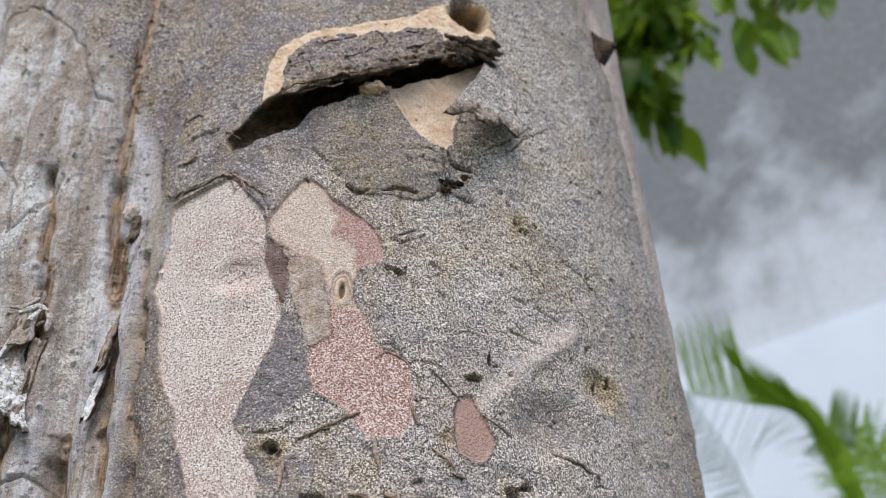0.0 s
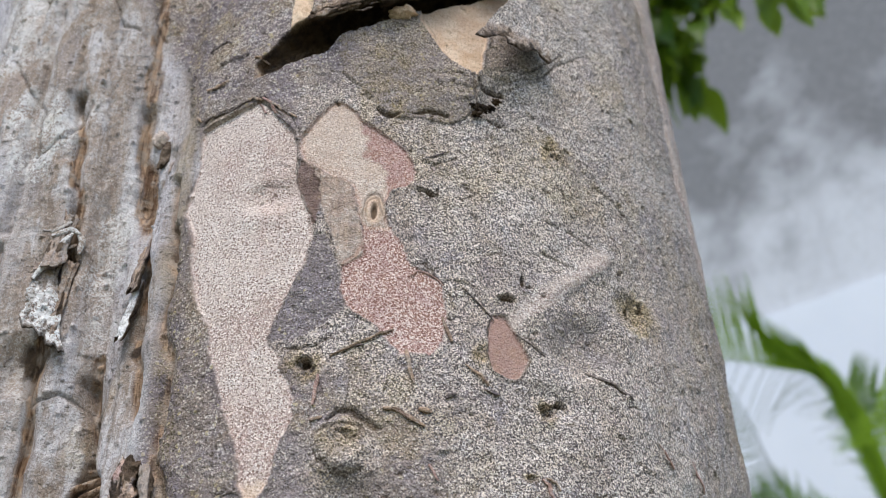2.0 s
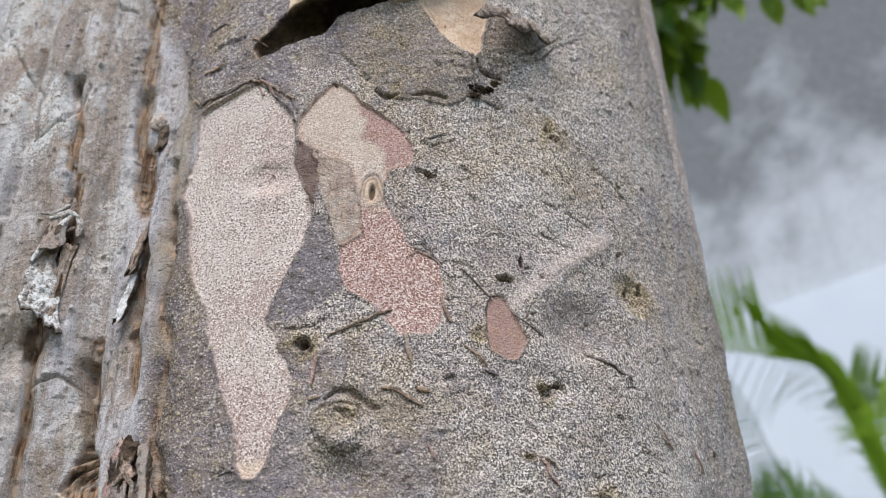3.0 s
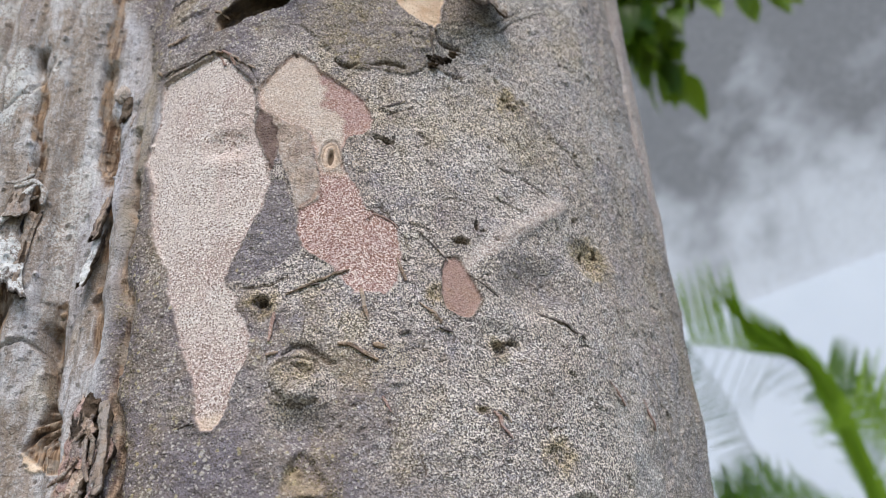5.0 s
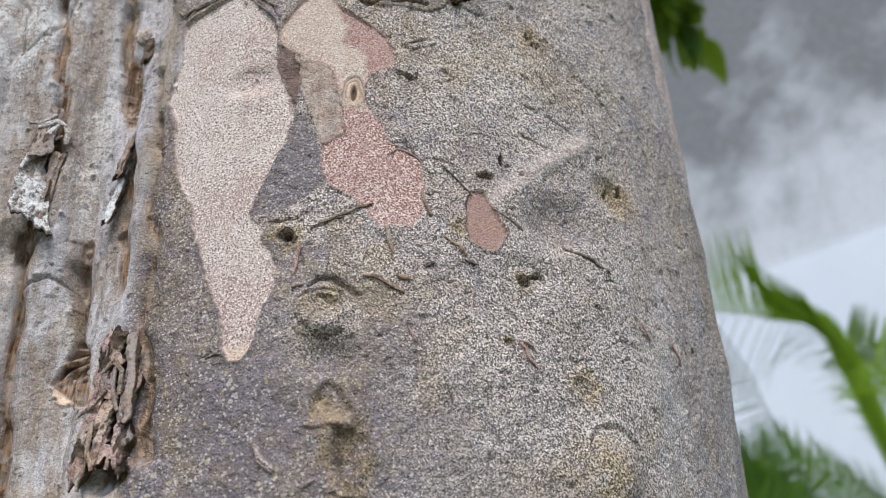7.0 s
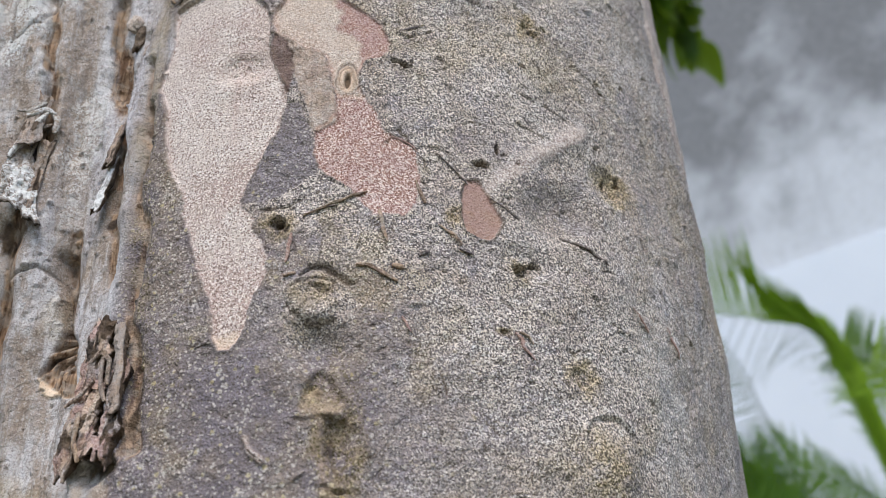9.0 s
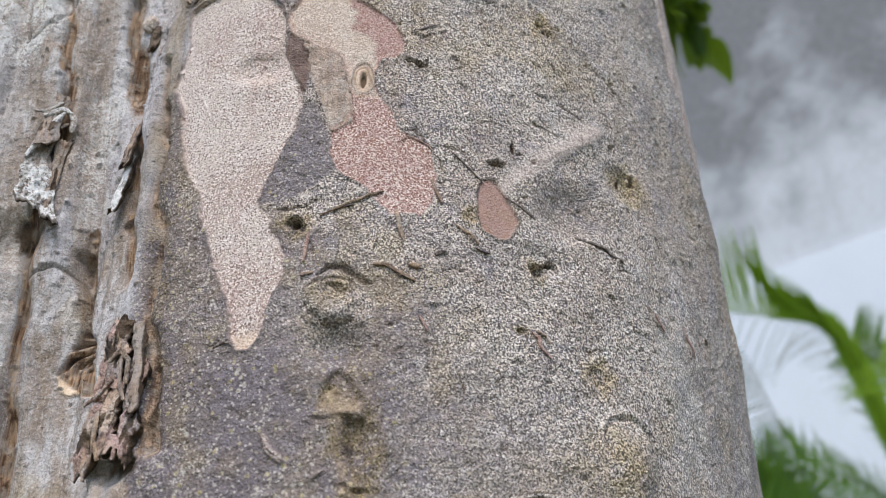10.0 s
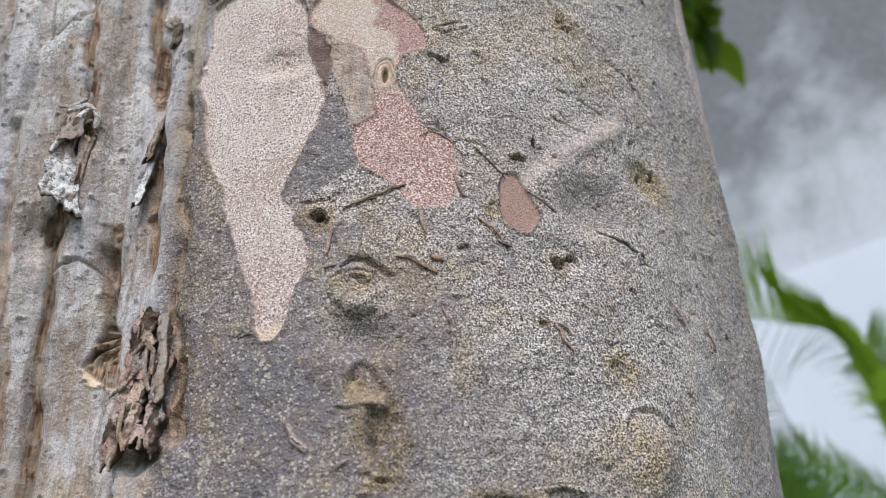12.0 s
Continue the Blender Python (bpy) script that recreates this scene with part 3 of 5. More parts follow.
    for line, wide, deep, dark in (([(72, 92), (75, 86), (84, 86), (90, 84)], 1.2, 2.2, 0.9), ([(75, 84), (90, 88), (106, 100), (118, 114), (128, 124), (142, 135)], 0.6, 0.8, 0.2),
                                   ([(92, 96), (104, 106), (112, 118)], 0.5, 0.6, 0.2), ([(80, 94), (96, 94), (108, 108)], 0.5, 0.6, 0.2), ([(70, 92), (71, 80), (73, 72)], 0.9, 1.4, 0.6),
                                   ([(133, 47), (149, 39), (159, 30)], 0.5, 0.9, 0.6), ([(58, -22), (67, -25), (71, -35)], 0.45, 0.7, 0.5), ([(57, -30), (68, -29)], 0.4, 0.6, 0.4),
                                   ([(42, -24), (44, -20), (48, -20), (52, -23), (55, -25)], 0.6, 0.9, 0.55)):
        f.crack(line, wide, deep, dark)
    eye_scar(f)
    cavity(f)
    for s, v, a, b, turn in ((26, 8, 3.2, 6.2, 0), (26, 8, 4.8, 8.6, 0)):
        w, s2, v2 = f.window([(s, v)], 1.6 * max(a, b))
        e = np.abs(ellipse(s2 + wave(s2 / 5, v2 / 5, 62), v2, s, v, a, b, turn)) * min(a, b)
        cut = np.exp(-((e / 0.55) ** 2)) * smooth(v2 - v + 0.6 * b, -2, 2)
        f.h[w] -= 0.8 * cut
        f.most("pit", w, 0.6 * cut)
    # the blind arch of an old scar
    w, s, v = f.window([(129, -146)], 26)
    e = ellipse(s + 1.5 * wave(s / 6, v / 6, 62), v, 129, -146, 14, 16)
    f.h[w] += 1.0 * np.exp(-(((e + 0.14) / 0.10) ** 2)) * smooth(v, -146, -136) - 0.7 * np.exp(-((e / 0.07) ** 2)) * smooth(v, -146, -136)
    f.most("pit", w, 0.25 * np.exp(-((e / 0.03) ** 2)) * smooth(v, -148, -138))
    f.most("moss", w, 0.35 * smooth(e + 0.3 * fractal(s / 5, v / 5, 98, 3), 0, 0.4))
    f.most("pale", w, 0.7 * np.exp(-(((e + 0.16) / 0.10) ** 2)) * smooth(v, -142, -134))
    # pale lichen fold over the hollow
    w, s, v = f.window([(84, -40), (134, 3)], 16)
    d, q = along(s, v, [(80, -44), (96, -29), (110, -17), (124, -4), (134, 4)])
    over = v + 36 - 0.85 * (s - 90) + 1.5 * wave(s / 6, v / 6, 63)
    f.most("pale", w, 1.0 * smooth(d, 10, 4) * smooth(over, -1.5, 0.5))
    f.most("bare", w, 0.7 * smooth(d, 8, 2) * smooth(over, -1.0, 0.8))
    f.h[w] += 1.8 * np.exp(-((d / 6) ** 2)) * smooth(s, 84, 100) - 0.3 * np.exp(-(((over + 3.5) / 2.2) ** 2)) * smooth(d, 9, 4) * smooth(s, 90, 104)
    m["pale"] = np.maximum(m["pale"], 0.5 * smooth(fractal(S / 40, V / 40, 61, 3), 0.1, 0.7) * (1 - lobe) * smooth(V, -120, -40))
    weather = fractal(S / 45, V / 30, 64, 4)
    m["dark"] = np.maximum(m["dark"], 0.42 * smooth(weather - 0.012 * (V + 95), -0.1, 0.9) * (1 - lobe) * (1 - fresh) * smooth(115 - S, 0, 50))
    for s, v, a, b, much in ((-16, 5, 9, 7, 1.0), (34, -72, 12, 14, 0.5), (148, -26, 8, 7, 0.6), (120, -132, 12, 6, 0.8), (128, -90, 14, 16, 0.4), (95, 24, 58, 50, 0.75), (140, 75, 60, 70, 0.55), (120, -70, 60, 60, 0.4), (70, 45, 40, 30, 0.45), (70, -112, 26, 40, 0.5), (150, -110, 50, 60, 0.65), (98, -145, 40, 30, 0.35), (125, 160, 60, 70, 0.7)):
        w, s2, v2 = f.window([(s, v)], max(a, b))
        f.most("pale", w, much * smooth(ellipse(s2, v2, s, v, a, b) + 0.3 * fractal(s2 / 7, v2 / 7, s, 3), 0, 0.6))
    # darker bark, and painted shade below the eye scar and under the fold
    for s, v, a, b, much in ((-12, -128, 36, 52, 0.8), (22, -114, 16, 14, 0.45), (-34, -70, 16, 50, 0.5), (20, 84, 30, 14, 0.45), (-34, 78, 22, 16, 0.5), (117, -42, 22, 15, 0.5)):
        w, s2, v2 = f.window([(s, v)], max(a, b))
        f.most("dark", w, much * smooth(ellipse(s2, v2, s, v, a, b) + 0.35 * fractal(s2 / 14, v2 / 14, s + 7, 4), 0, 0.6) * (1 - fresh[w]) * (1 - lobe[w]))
    for s, v, a, b, much in ((-190, 160, 40, 60, 0.5), (-150, 75, 26, 30, 0.7), (-102, 6, 12, 48, 0.45), (-135, -60, 14, 50, 0.2)):
        w, s2, v2 = f.window([(s, v)], max(a, b))
        f.most("pale", w, much * smooth(ellipse(s2, v2, s, v, a, b) + 0.5 * fractal(s2 / 9, v2 / 14, s + 9, 4), 0, 0.6))
    w, s2, v2 = f.window([(-120, -150)], 34)
    f.most("dark", w, 0.6 * smooth(ellipse(s2, v2, -118, -156, 26, 34) + 0.5 * fractal(s2 / 6, v2 / 25, 79, 3), 0, 0.6))
    m["pale"] *= 1 - fresh
    w, s2, v2 = f.window([(-16, 6)], 9)
    f.most("pale", w, smooth(ellipse(s2, v2, -16, 6, 8, 5), 0, 0.7))
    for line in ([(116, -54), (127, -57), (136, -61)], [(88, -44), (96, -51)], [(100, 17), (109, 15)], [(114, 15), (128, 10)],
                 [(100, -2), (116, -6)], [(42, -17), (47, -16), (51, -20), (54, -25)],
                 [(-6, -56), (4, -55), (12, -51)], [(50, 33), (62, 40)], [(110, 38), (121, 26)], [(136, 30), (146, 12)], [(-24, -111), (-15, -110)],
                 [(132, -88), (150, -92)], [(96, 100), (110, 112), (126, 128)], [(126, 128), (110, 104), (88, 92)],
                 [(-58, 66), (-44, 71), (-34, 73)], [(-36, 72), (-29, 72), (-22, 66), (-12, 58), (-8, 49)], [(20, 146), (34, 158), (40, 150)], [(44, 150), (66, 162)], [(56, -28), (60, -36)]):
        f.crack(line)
    for line, wide, rise, key in (
                                  ([(-2, -146), (0, -150), (4, -154)], 1.0, 1.2, "bare"), ([(84, -164), (90, -162), (96, -164)], 1.5, 1.4, "pale"),
                                  
                                  ([(68, -64), (70, -67)], 0.9, 0.9, "tan"), ([(-63, 90), (-54, 88), (-50, 90)], 0.8, 0.9, "tan"), ([(-57, 104), (-40, 104)], 0.7, 0.8, "dark"),
                                  ([(150, -78), (158, -86)], 0.8, 0.8, "bare"), ([(172, -80), (178, -90)], 0.9, 0.9, "bare")):
        f.squiggle(line, wide, rise, key)
    # calmer, browner bark high up, low down and beside the lobe
    mottle = fractal(S / 26, V / 26, 65, 4)
    rest = smooth(V - 72 + 26 * mottle - 0.12 * S, -14, 22) * (1 - 0.85 * smooth(S, 55, 95)) + smooth(-14 - S + 14 * mottle, -8, 14) * smooth(70 - V, 0, 10) + 0.95 * smooth(-92 - V + 30 * mottle, -20, 20) * smooth(48 - S + 16 * mottle, -20, 25)
    rest = rest * (1 - 0.75 * darkf)
    m["calm"] += np.clip(rest + 0.9 * dull, 0, 1) * (1 - fresh)
    w, s, v = f.window([(-86, 150), (-44, -120)], 14)
    d, q = along(s + 2 * wave(s / 9, v / 25, 66), v, [(-86, 150), (-76, 100), (-70, 70), (-66, 30), (-58, -20), (-49, -60), (-42, -120)])
    f.most("dark", w, 0.8 * smooth(d, 12, 4) * (1 - fresh[w]))
    f.most("moss", w, 0.5 * smooth(d, 8, 2) * (1 - fresh[w]))
    # small scabs, nicks and lenticels, strewn at random
    rng = np.random.default_rng(5)
    bald = lambda s, v: fresh[np.searchsorted(f.v1, v), np.searchsorted(f.s1, s)] > 0.1  # noqa: E731
    for _ in range(420):
        s, v = rng.uniform(-60, 250), rng.uniform(-175, 300)
        if bald(s, v):
            continue
        a, b, turn = rng.uniform(0.7, 2.2), rng.uniform(0.4, 1.0), rng.uniform(-60, 40)
        if rng.random() < 0.55:
            f.pit(s, v, a, b, rng.uniform(0.4, 1.2), 0.0, rng.uniform(0.2, 0.8), turn)
        else:
            f.swell(s, v, 1.6 * a, 1.6 * b, rng.uniform(0.5, 1.3), turn)
    for _ in range(130):
        s, v = rng.uniform(-50, 240), rng.uniform(-175, 290)
        if bald(s, v):
            continue
        run, turn = rng.uniform(3, 11), radians(rng.choice((-35, -25, 15, -60)) + rng.uniform(-15, 15))
        f.crack([(s, v), (s + run * math.cos(turn), v + run * math.sin(turn))], rng.uniform(0.3, 0.6), 0.7, rng.uniform(0.3, 0.7))
    for _ in range(90):
        s, v = rng.uniform(-215, -70), rng.uniform(-175, 300)
        f.pit(s, v, rng.uniform(0.5, 1.2), rng.uniform(0.5, 1.3), rng.uniform(0.4, 0.9), 0.0, rng.uniform(0.2, 0.7), rng.uniform(-10, 30))
    for _ in range(420):
        s, v = rng.uniform(-215, -55), rng.uniform(-175, 300)
        f.swell(s, v, rng.uniform(0.7, 1.8), rng.uniform(0.7, 1.8), rng.uniform(0.7, 1.6))
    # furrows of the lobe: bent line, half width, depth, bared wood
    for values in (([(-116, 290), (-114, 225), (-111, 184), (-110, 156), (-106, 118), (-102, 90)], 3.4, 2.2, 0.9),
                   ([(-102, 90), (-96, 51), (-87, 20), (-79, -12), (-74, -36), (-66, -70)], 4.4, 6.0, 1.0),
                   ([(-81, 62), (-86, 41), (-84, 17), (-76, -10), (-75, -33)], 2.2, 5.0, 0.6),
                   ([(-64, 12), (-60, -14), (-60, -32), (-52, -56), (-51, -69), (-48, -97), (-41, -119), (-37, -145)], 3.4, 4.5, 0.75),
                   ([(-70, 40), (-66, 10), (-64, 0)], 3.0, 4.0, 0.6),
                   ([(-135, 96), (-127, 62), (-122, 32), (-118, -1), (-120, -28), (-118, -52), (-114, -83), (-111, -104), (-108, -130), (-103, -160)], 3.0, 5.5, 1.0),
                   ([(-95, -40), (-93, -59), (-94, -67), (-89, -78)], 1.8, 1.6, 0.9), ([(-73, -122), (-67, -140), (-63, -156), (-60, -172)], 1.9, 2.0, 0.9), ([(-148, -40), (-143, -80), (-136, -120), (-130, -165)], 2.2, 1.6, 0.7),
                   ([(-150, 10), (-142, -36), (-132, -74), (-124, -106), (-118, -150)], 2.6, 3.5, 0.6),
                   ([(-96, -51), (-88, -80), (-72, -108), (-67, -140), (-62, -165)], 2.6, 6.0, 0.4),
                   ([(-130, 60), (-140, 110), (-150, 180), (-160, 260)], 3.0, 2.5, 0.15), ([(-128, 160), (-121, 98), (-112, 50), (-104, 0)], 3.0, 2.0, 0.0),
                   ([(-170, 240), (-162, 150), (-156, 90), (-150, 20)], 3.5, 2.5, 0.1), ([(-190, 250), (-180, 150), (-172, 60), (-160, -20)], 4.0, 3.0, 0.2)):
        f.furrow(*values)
    # painted shade in the hollows under and behind splinters and crumbling bark
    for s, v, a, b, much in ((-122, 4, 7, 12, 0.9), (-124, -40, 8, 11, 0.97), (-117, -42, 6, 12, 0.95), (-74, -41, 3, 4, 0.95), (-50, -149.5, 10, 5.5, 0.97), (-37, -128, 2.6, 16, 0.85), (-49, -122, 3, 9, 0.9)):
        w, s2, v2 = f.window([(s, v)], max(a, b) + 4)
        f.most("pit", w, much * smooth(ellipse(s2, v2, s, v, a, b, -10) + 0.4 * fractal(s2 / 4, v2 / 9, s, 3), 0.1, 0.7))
    for line in ([(-222, 220), (-195, 227), (-161, 200), (-142, 178), (-128, 146), (-118, 140)], [(-116, -60), (-108, -58), (-96, -62), (-88, -76), (-82, -92)],
                 [(-112, 176), (-112, 150), (-104, 138)], [(-185, 128), (-166, 104), (-150, 84), (-148, 60)], [(-148, 60), (-136, 70), (-130, 92)],
                 [(-142, -60), (-136, -80), (-138, -110)], [(-92, 176), (-82, 160), (-84, 132)]):
        f.rim(line, 1.3)
    # the bite in the lobe
    w, s, v = f.window([(-92, -78), (-72, -118)], 8)
    e = between(s, v, [(-79, -91, -89), (-87, -92, -84), (-94, -93, -80), (-104, -95, -76), (-112, -86, -73), (-117, -76, -72)], 0.6, 92)
    inside, layer = smooth(e, -0.3, 0.8), np.sin((0.85 * s - 0.45 * v - 0.012 * (v + 98) ** 2 + 1.2 * wave(s / 5, v / 9, 93)) * 1.7)
    f.h[w] += inside * (-2.0 - 6.0 * smooth(s + 0.5 * (v + 95), -93, -82) * smooth(v, -108, -96) + 1.6 * layer)
    f.most("wood", w, inside)
    chip = smooth(ellipse(s, v, -86, -108, 8, 6, -35) + 0.5 * fractal(s / 2.5, v / 2.5, 89, 3), 0, 0.4)
    f.h[w] += 1.2 * chip
    f.most("tan", w, 0.9 * chip)
    f.most("tan", w, 0.9 * inside * smooth(v + 2.5 * fractal(s / 3, v / 3, 94, 2), -100, -104))
    # dark gaps between layers, plus a band of shade painted across the bite
    f.most("pit", w, inside * (0.9 * smooth(layer, 0.0, -0.7) * smooth(v, -103, -98) + 0.7 * np.exp(-(((v + 98 + 0.25 * (s + 86)) / 2.2) ** 2)) * smooth(s, -94, -89) + 0.5 * smooth(s + 0.5 * (v + 95), -86, -81) * smooth(v, -104, -98)))
    w, s, v = f.window([(-48, -158)], 12)
    f.h[w] -= 4.0 * smooth(ellipse(s, v, -50, -150, 11, 6), -0.1, 0.5)
    f.most("tan", w, 0.35 * smooth(ellipse(s, v, -47, -158, 10, 8) + 0.4 * fractal(s / 3, v / 4, 99, 3), 0, 0.6) * smooth(v, -151, -155))
    f.most("tan", w, 0.6 * smooth(ellipse(s, v, -40, -144, 3, 5) + 0.3 * fractal(s / 2, v / 3, 97, 2), 0, 0.5))
    film = 0.4 * smooth(fractal(S / 30, V / 40, 95, 3), 0.3, 0.9) + 0.6 * smooth(ellipse(S, V, 25, -142, 14, 34) + 0.35 * fractal(S / 9, V / 9, 96, 3), 0, 0.7)
    film += 0.2 * smooth(ellipse(S, V, -45, -60, 18, 60, 8), 0, 0.5) + 0.5 * smooth(ellipse(S, V, 120, -150, 25, 20), 0, 0.6)
    m["moss"] = (m["moss"] + film) * (1 - fresh * (m["moss"] < 0.6))
    m["wood"] *= 1 - fresh * (1 - np.maximum(flake, strip))
    for key in m:
        m[key] = np.clip(m[key], 0, 1)
    names = {"inner_bark_patch": (bare, top, low, red), "bark_flake": (flake, darkf * (1 - slot)), "bark_strip": (strip,), "fresh_bark": (wedge, cream)}
    return f.h, m, names


def grid_mesh(name, P, faces, fields):
    """A mesh of quads out of a big grid: only the points that the faces use."""
    used, index = np.unique(faces, return_inverse=True)
    index = index.reshape(faces.shape)
    me = bpy.data.meshes.new(name)
    me.vertices.add(len(used))
    me.vertices.foreach_set("co", P[used].astype(np.float32).ravel())
    me.loops.add(index.size)
    me.loops.foreach_set("vertex_index", index.astype(np.int32).ravel())
    me.polygons.add(len(index))
    me.polygons.foreach_set("loop_start", np.arange(0, index.size, 4, dtype=np.int32))
    me.update(calc_edges=True)
    me.polygons.foreach_set("use_smooth", np.ones(len(index), dtype=bool))
    for key, values in fields.items():
        me.attributes.new(key, "FLOAT", "POINT").data.foreach_set("value", values.ravel()[used].astype(np.float32))
    return me


def empty(name, label, category, kind="", group="", at=(0, 0, 0)):
    ob = tagged(new(name), label, category, group, kind)
    ob.empty_display_size = 0.1
    ob.location = at
    return ob


LOOK = {"inner_bark_patch": "freshly bared pinkish inner bark", "fresh_bark": "cream-coloured fresh bark", "bark_flake": "thin grey-brown flake of old bark"}


RELIEF = {}


def relief(s, v):
    """Height of the finished trunk's relief, in millimetres."""
    i, j = np.searchsorted(RELIEF["s"], s), np.searchsorted(RELIEF["v"], v)
    return np.mean([RELIEF["h"][j + b, i + a] for a in (-2, 0, 2) for b in (-2, 0, 2)], axis=0)


def build_trunk(tree):
    s1 = np.concatenate([np.arange(ARC[0], -240, 9.0), np.arange(-240, 270, 0.5), np.arange(270, ARC[-1], 9.0)])
    v1 = np.concatenate([np.linspace(-1602, -200, 60), np.arange(-180, 312, 0.6), np.linspace(320, 2600, 90)])
    h, m, names = trunk_fields(s1, v1)
    S, V = np.meshgrid(s1, v1)
    h = h * np.clip(smooth(S, -270, -238) * smooth(S, 300, 268) * smooth(V, -230, -180) * smooth(V, 380, 311), 0, 1)
    RELIEF.update(s=s1, v=v1, h=h)
    P = skin(S, V, h).reshape(-1, 3)
    rows, cols = S.shape
    a = np.arange(rows - 1)[:, None] * cols + np.arange(cols)[None, :]
    b = np.arange(rows - 1)[:, None] * cols + np.roll(np.arange(cols), -1)[None, :]
    quads = np.stack([a, b, b + cols, a + cols], -1).reshape(-1, 4)
    owner = np.zeros(len(quads), int)
    pieces = []
    for name, masks in names.items():
        for mask in masks:
            pieces.append(name)
            owner[(mask.ravel()[quads].mean(1) > 0.5)] = len(pieces)
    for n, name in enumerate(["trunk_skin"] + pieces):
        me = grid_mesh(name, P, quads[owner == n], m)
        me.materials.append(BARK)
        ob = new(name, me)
        ob.parent = tree
        if name in LOOK:
            ob["label"] = LOOK[name]


def shell(name, place, thick, n, masks, parent, label="", ragged=0.0, seed=1, crag=1.0):
    """A curved plate of bark: place(a, b) gives s, v, h over 0..1 each way, thick(a, b) how far it goes inwards."""
    a, b = np.meshgrid(np.linspace(0, 1, n[0]), np.linspace(0, 1, n[1]))
    b2 = b * (1 - ragged * np.clip(fractal(a * 4, a * 0 + seed, seed, 2) + 0.2, 0, 1)) if ragged else b
    s, v, h = place(a, b2)
    rough = crag * (0.5 * fractal(s / 5, v / 5, seed, 4) + 0.3 * fractal(s / 1.6, v / 1.6, seed + 3, 2))
    edge = np.minimum(np.minimum(a, 1 - a), np.minimum(b, 1 - b))
    t = thick(a, b2) * (0.25 + 0.75 * smooth(edge, 0, 0.08)) * (1 + 0.3 * fractal(s / 4, v / 4, seed + 7, 2))
    outer, inner = skin(s, v, h + rough), skin(s, v, h - t)
    P = np.concatenate([outer.reshape(-1, 3), inner.reshape(-1, 3)])
    k, (rows, cols) = a.size, a.shape
    i = (np.arange(rows - 1)[:, None] * cols + np.arange(cols - 1)[None, :]).ravel()
    up = np.stack([i, i + 1, i + cols + 1, i + cols], -1)
    ring = np.concatenate([np.arange(cols), np.arange(1, rows) * cols + cols - 1, np.arange(cols - 2, -1, -1) + (rows - 1) * cols, np.arange(rows - 2, 0, -1) * cols])
    nxt = np.roll(ring, -1)
    side = np.stack([ring, ring + k, nxt + k, nxt], -1)
    faces = np.concatenate([up, up[:, ::-1] + k, side])
    # inner faces take a fixed value; high pit there paints their shade
    fields = {key: np.concatenate([np.broadcast_to(fn(a, b, s, v), a.shape).ravel(), np.full(k, inner_value)]) for key, (fn, inner_value) in masks.items()}
    me = grid_mesh(name, P, faces, {q: np.clip(x, 0, 1) for q, x in fields.items()})
    bm = bmesh.new()
    bm.from_mesh(me)
    bmesh.ops.recalc_face_normals(bm, faces=bm.faces[:])
    bm.to_mesh(me)
    bm.free()
    me.materials.append(BARK)
    ob = new(name, me)
    ob.parent = parent
    if label:
        ob["label"] = label
    return ob


def lump(name, s, v, h, a, b, c, masks, parent, label="", seed=1, jag=0.35):
    """A crumbly lump on the skin, of half sizes a across, b up and c off it."""
    u, w = np.meshgrid(np.linspace(0, 2 * np.pi, 40, endpoint=False), np.linspace(0.02, np.pi - 0.02, 24))
    x, y, z = np.sin(w) * np.cos(u), np.cos(w), np.sin(w) * np.sin(u)
    r = 1 + jag * (fractal(x * 2.2 + z * 1.7 + seed, y * 2.2 + z * 0.9, seed, 4) + 0.5 * wave(x * 7 + seed, y * 7 + z * 3, seed + 2))
    P = skin(s + a * r * x, v + b * r * y, h + c * r * z).reshape(-1, 3)
    rows, cols = u.shape
    i = np.arange(rows - 1)[:, None] * cols + np.arange(cols)[None, :]
    j = np.arange(rows - 1)[:, None] * cols + np.roll(np.arange(cols), -1)[None, :]
    faces = np.stack([i, j, j + cols, i + cols], -1).reshape(-1, 4)
    me = grid_mesh(name, P, faces, {q: np.full(P.shape[0], x) for q, x in masks.items()})
    me.materials.append(BARK)
    ob = new(name, me)
    ob.parent = parent
    if label:
        ob["label"] = label
    return ob


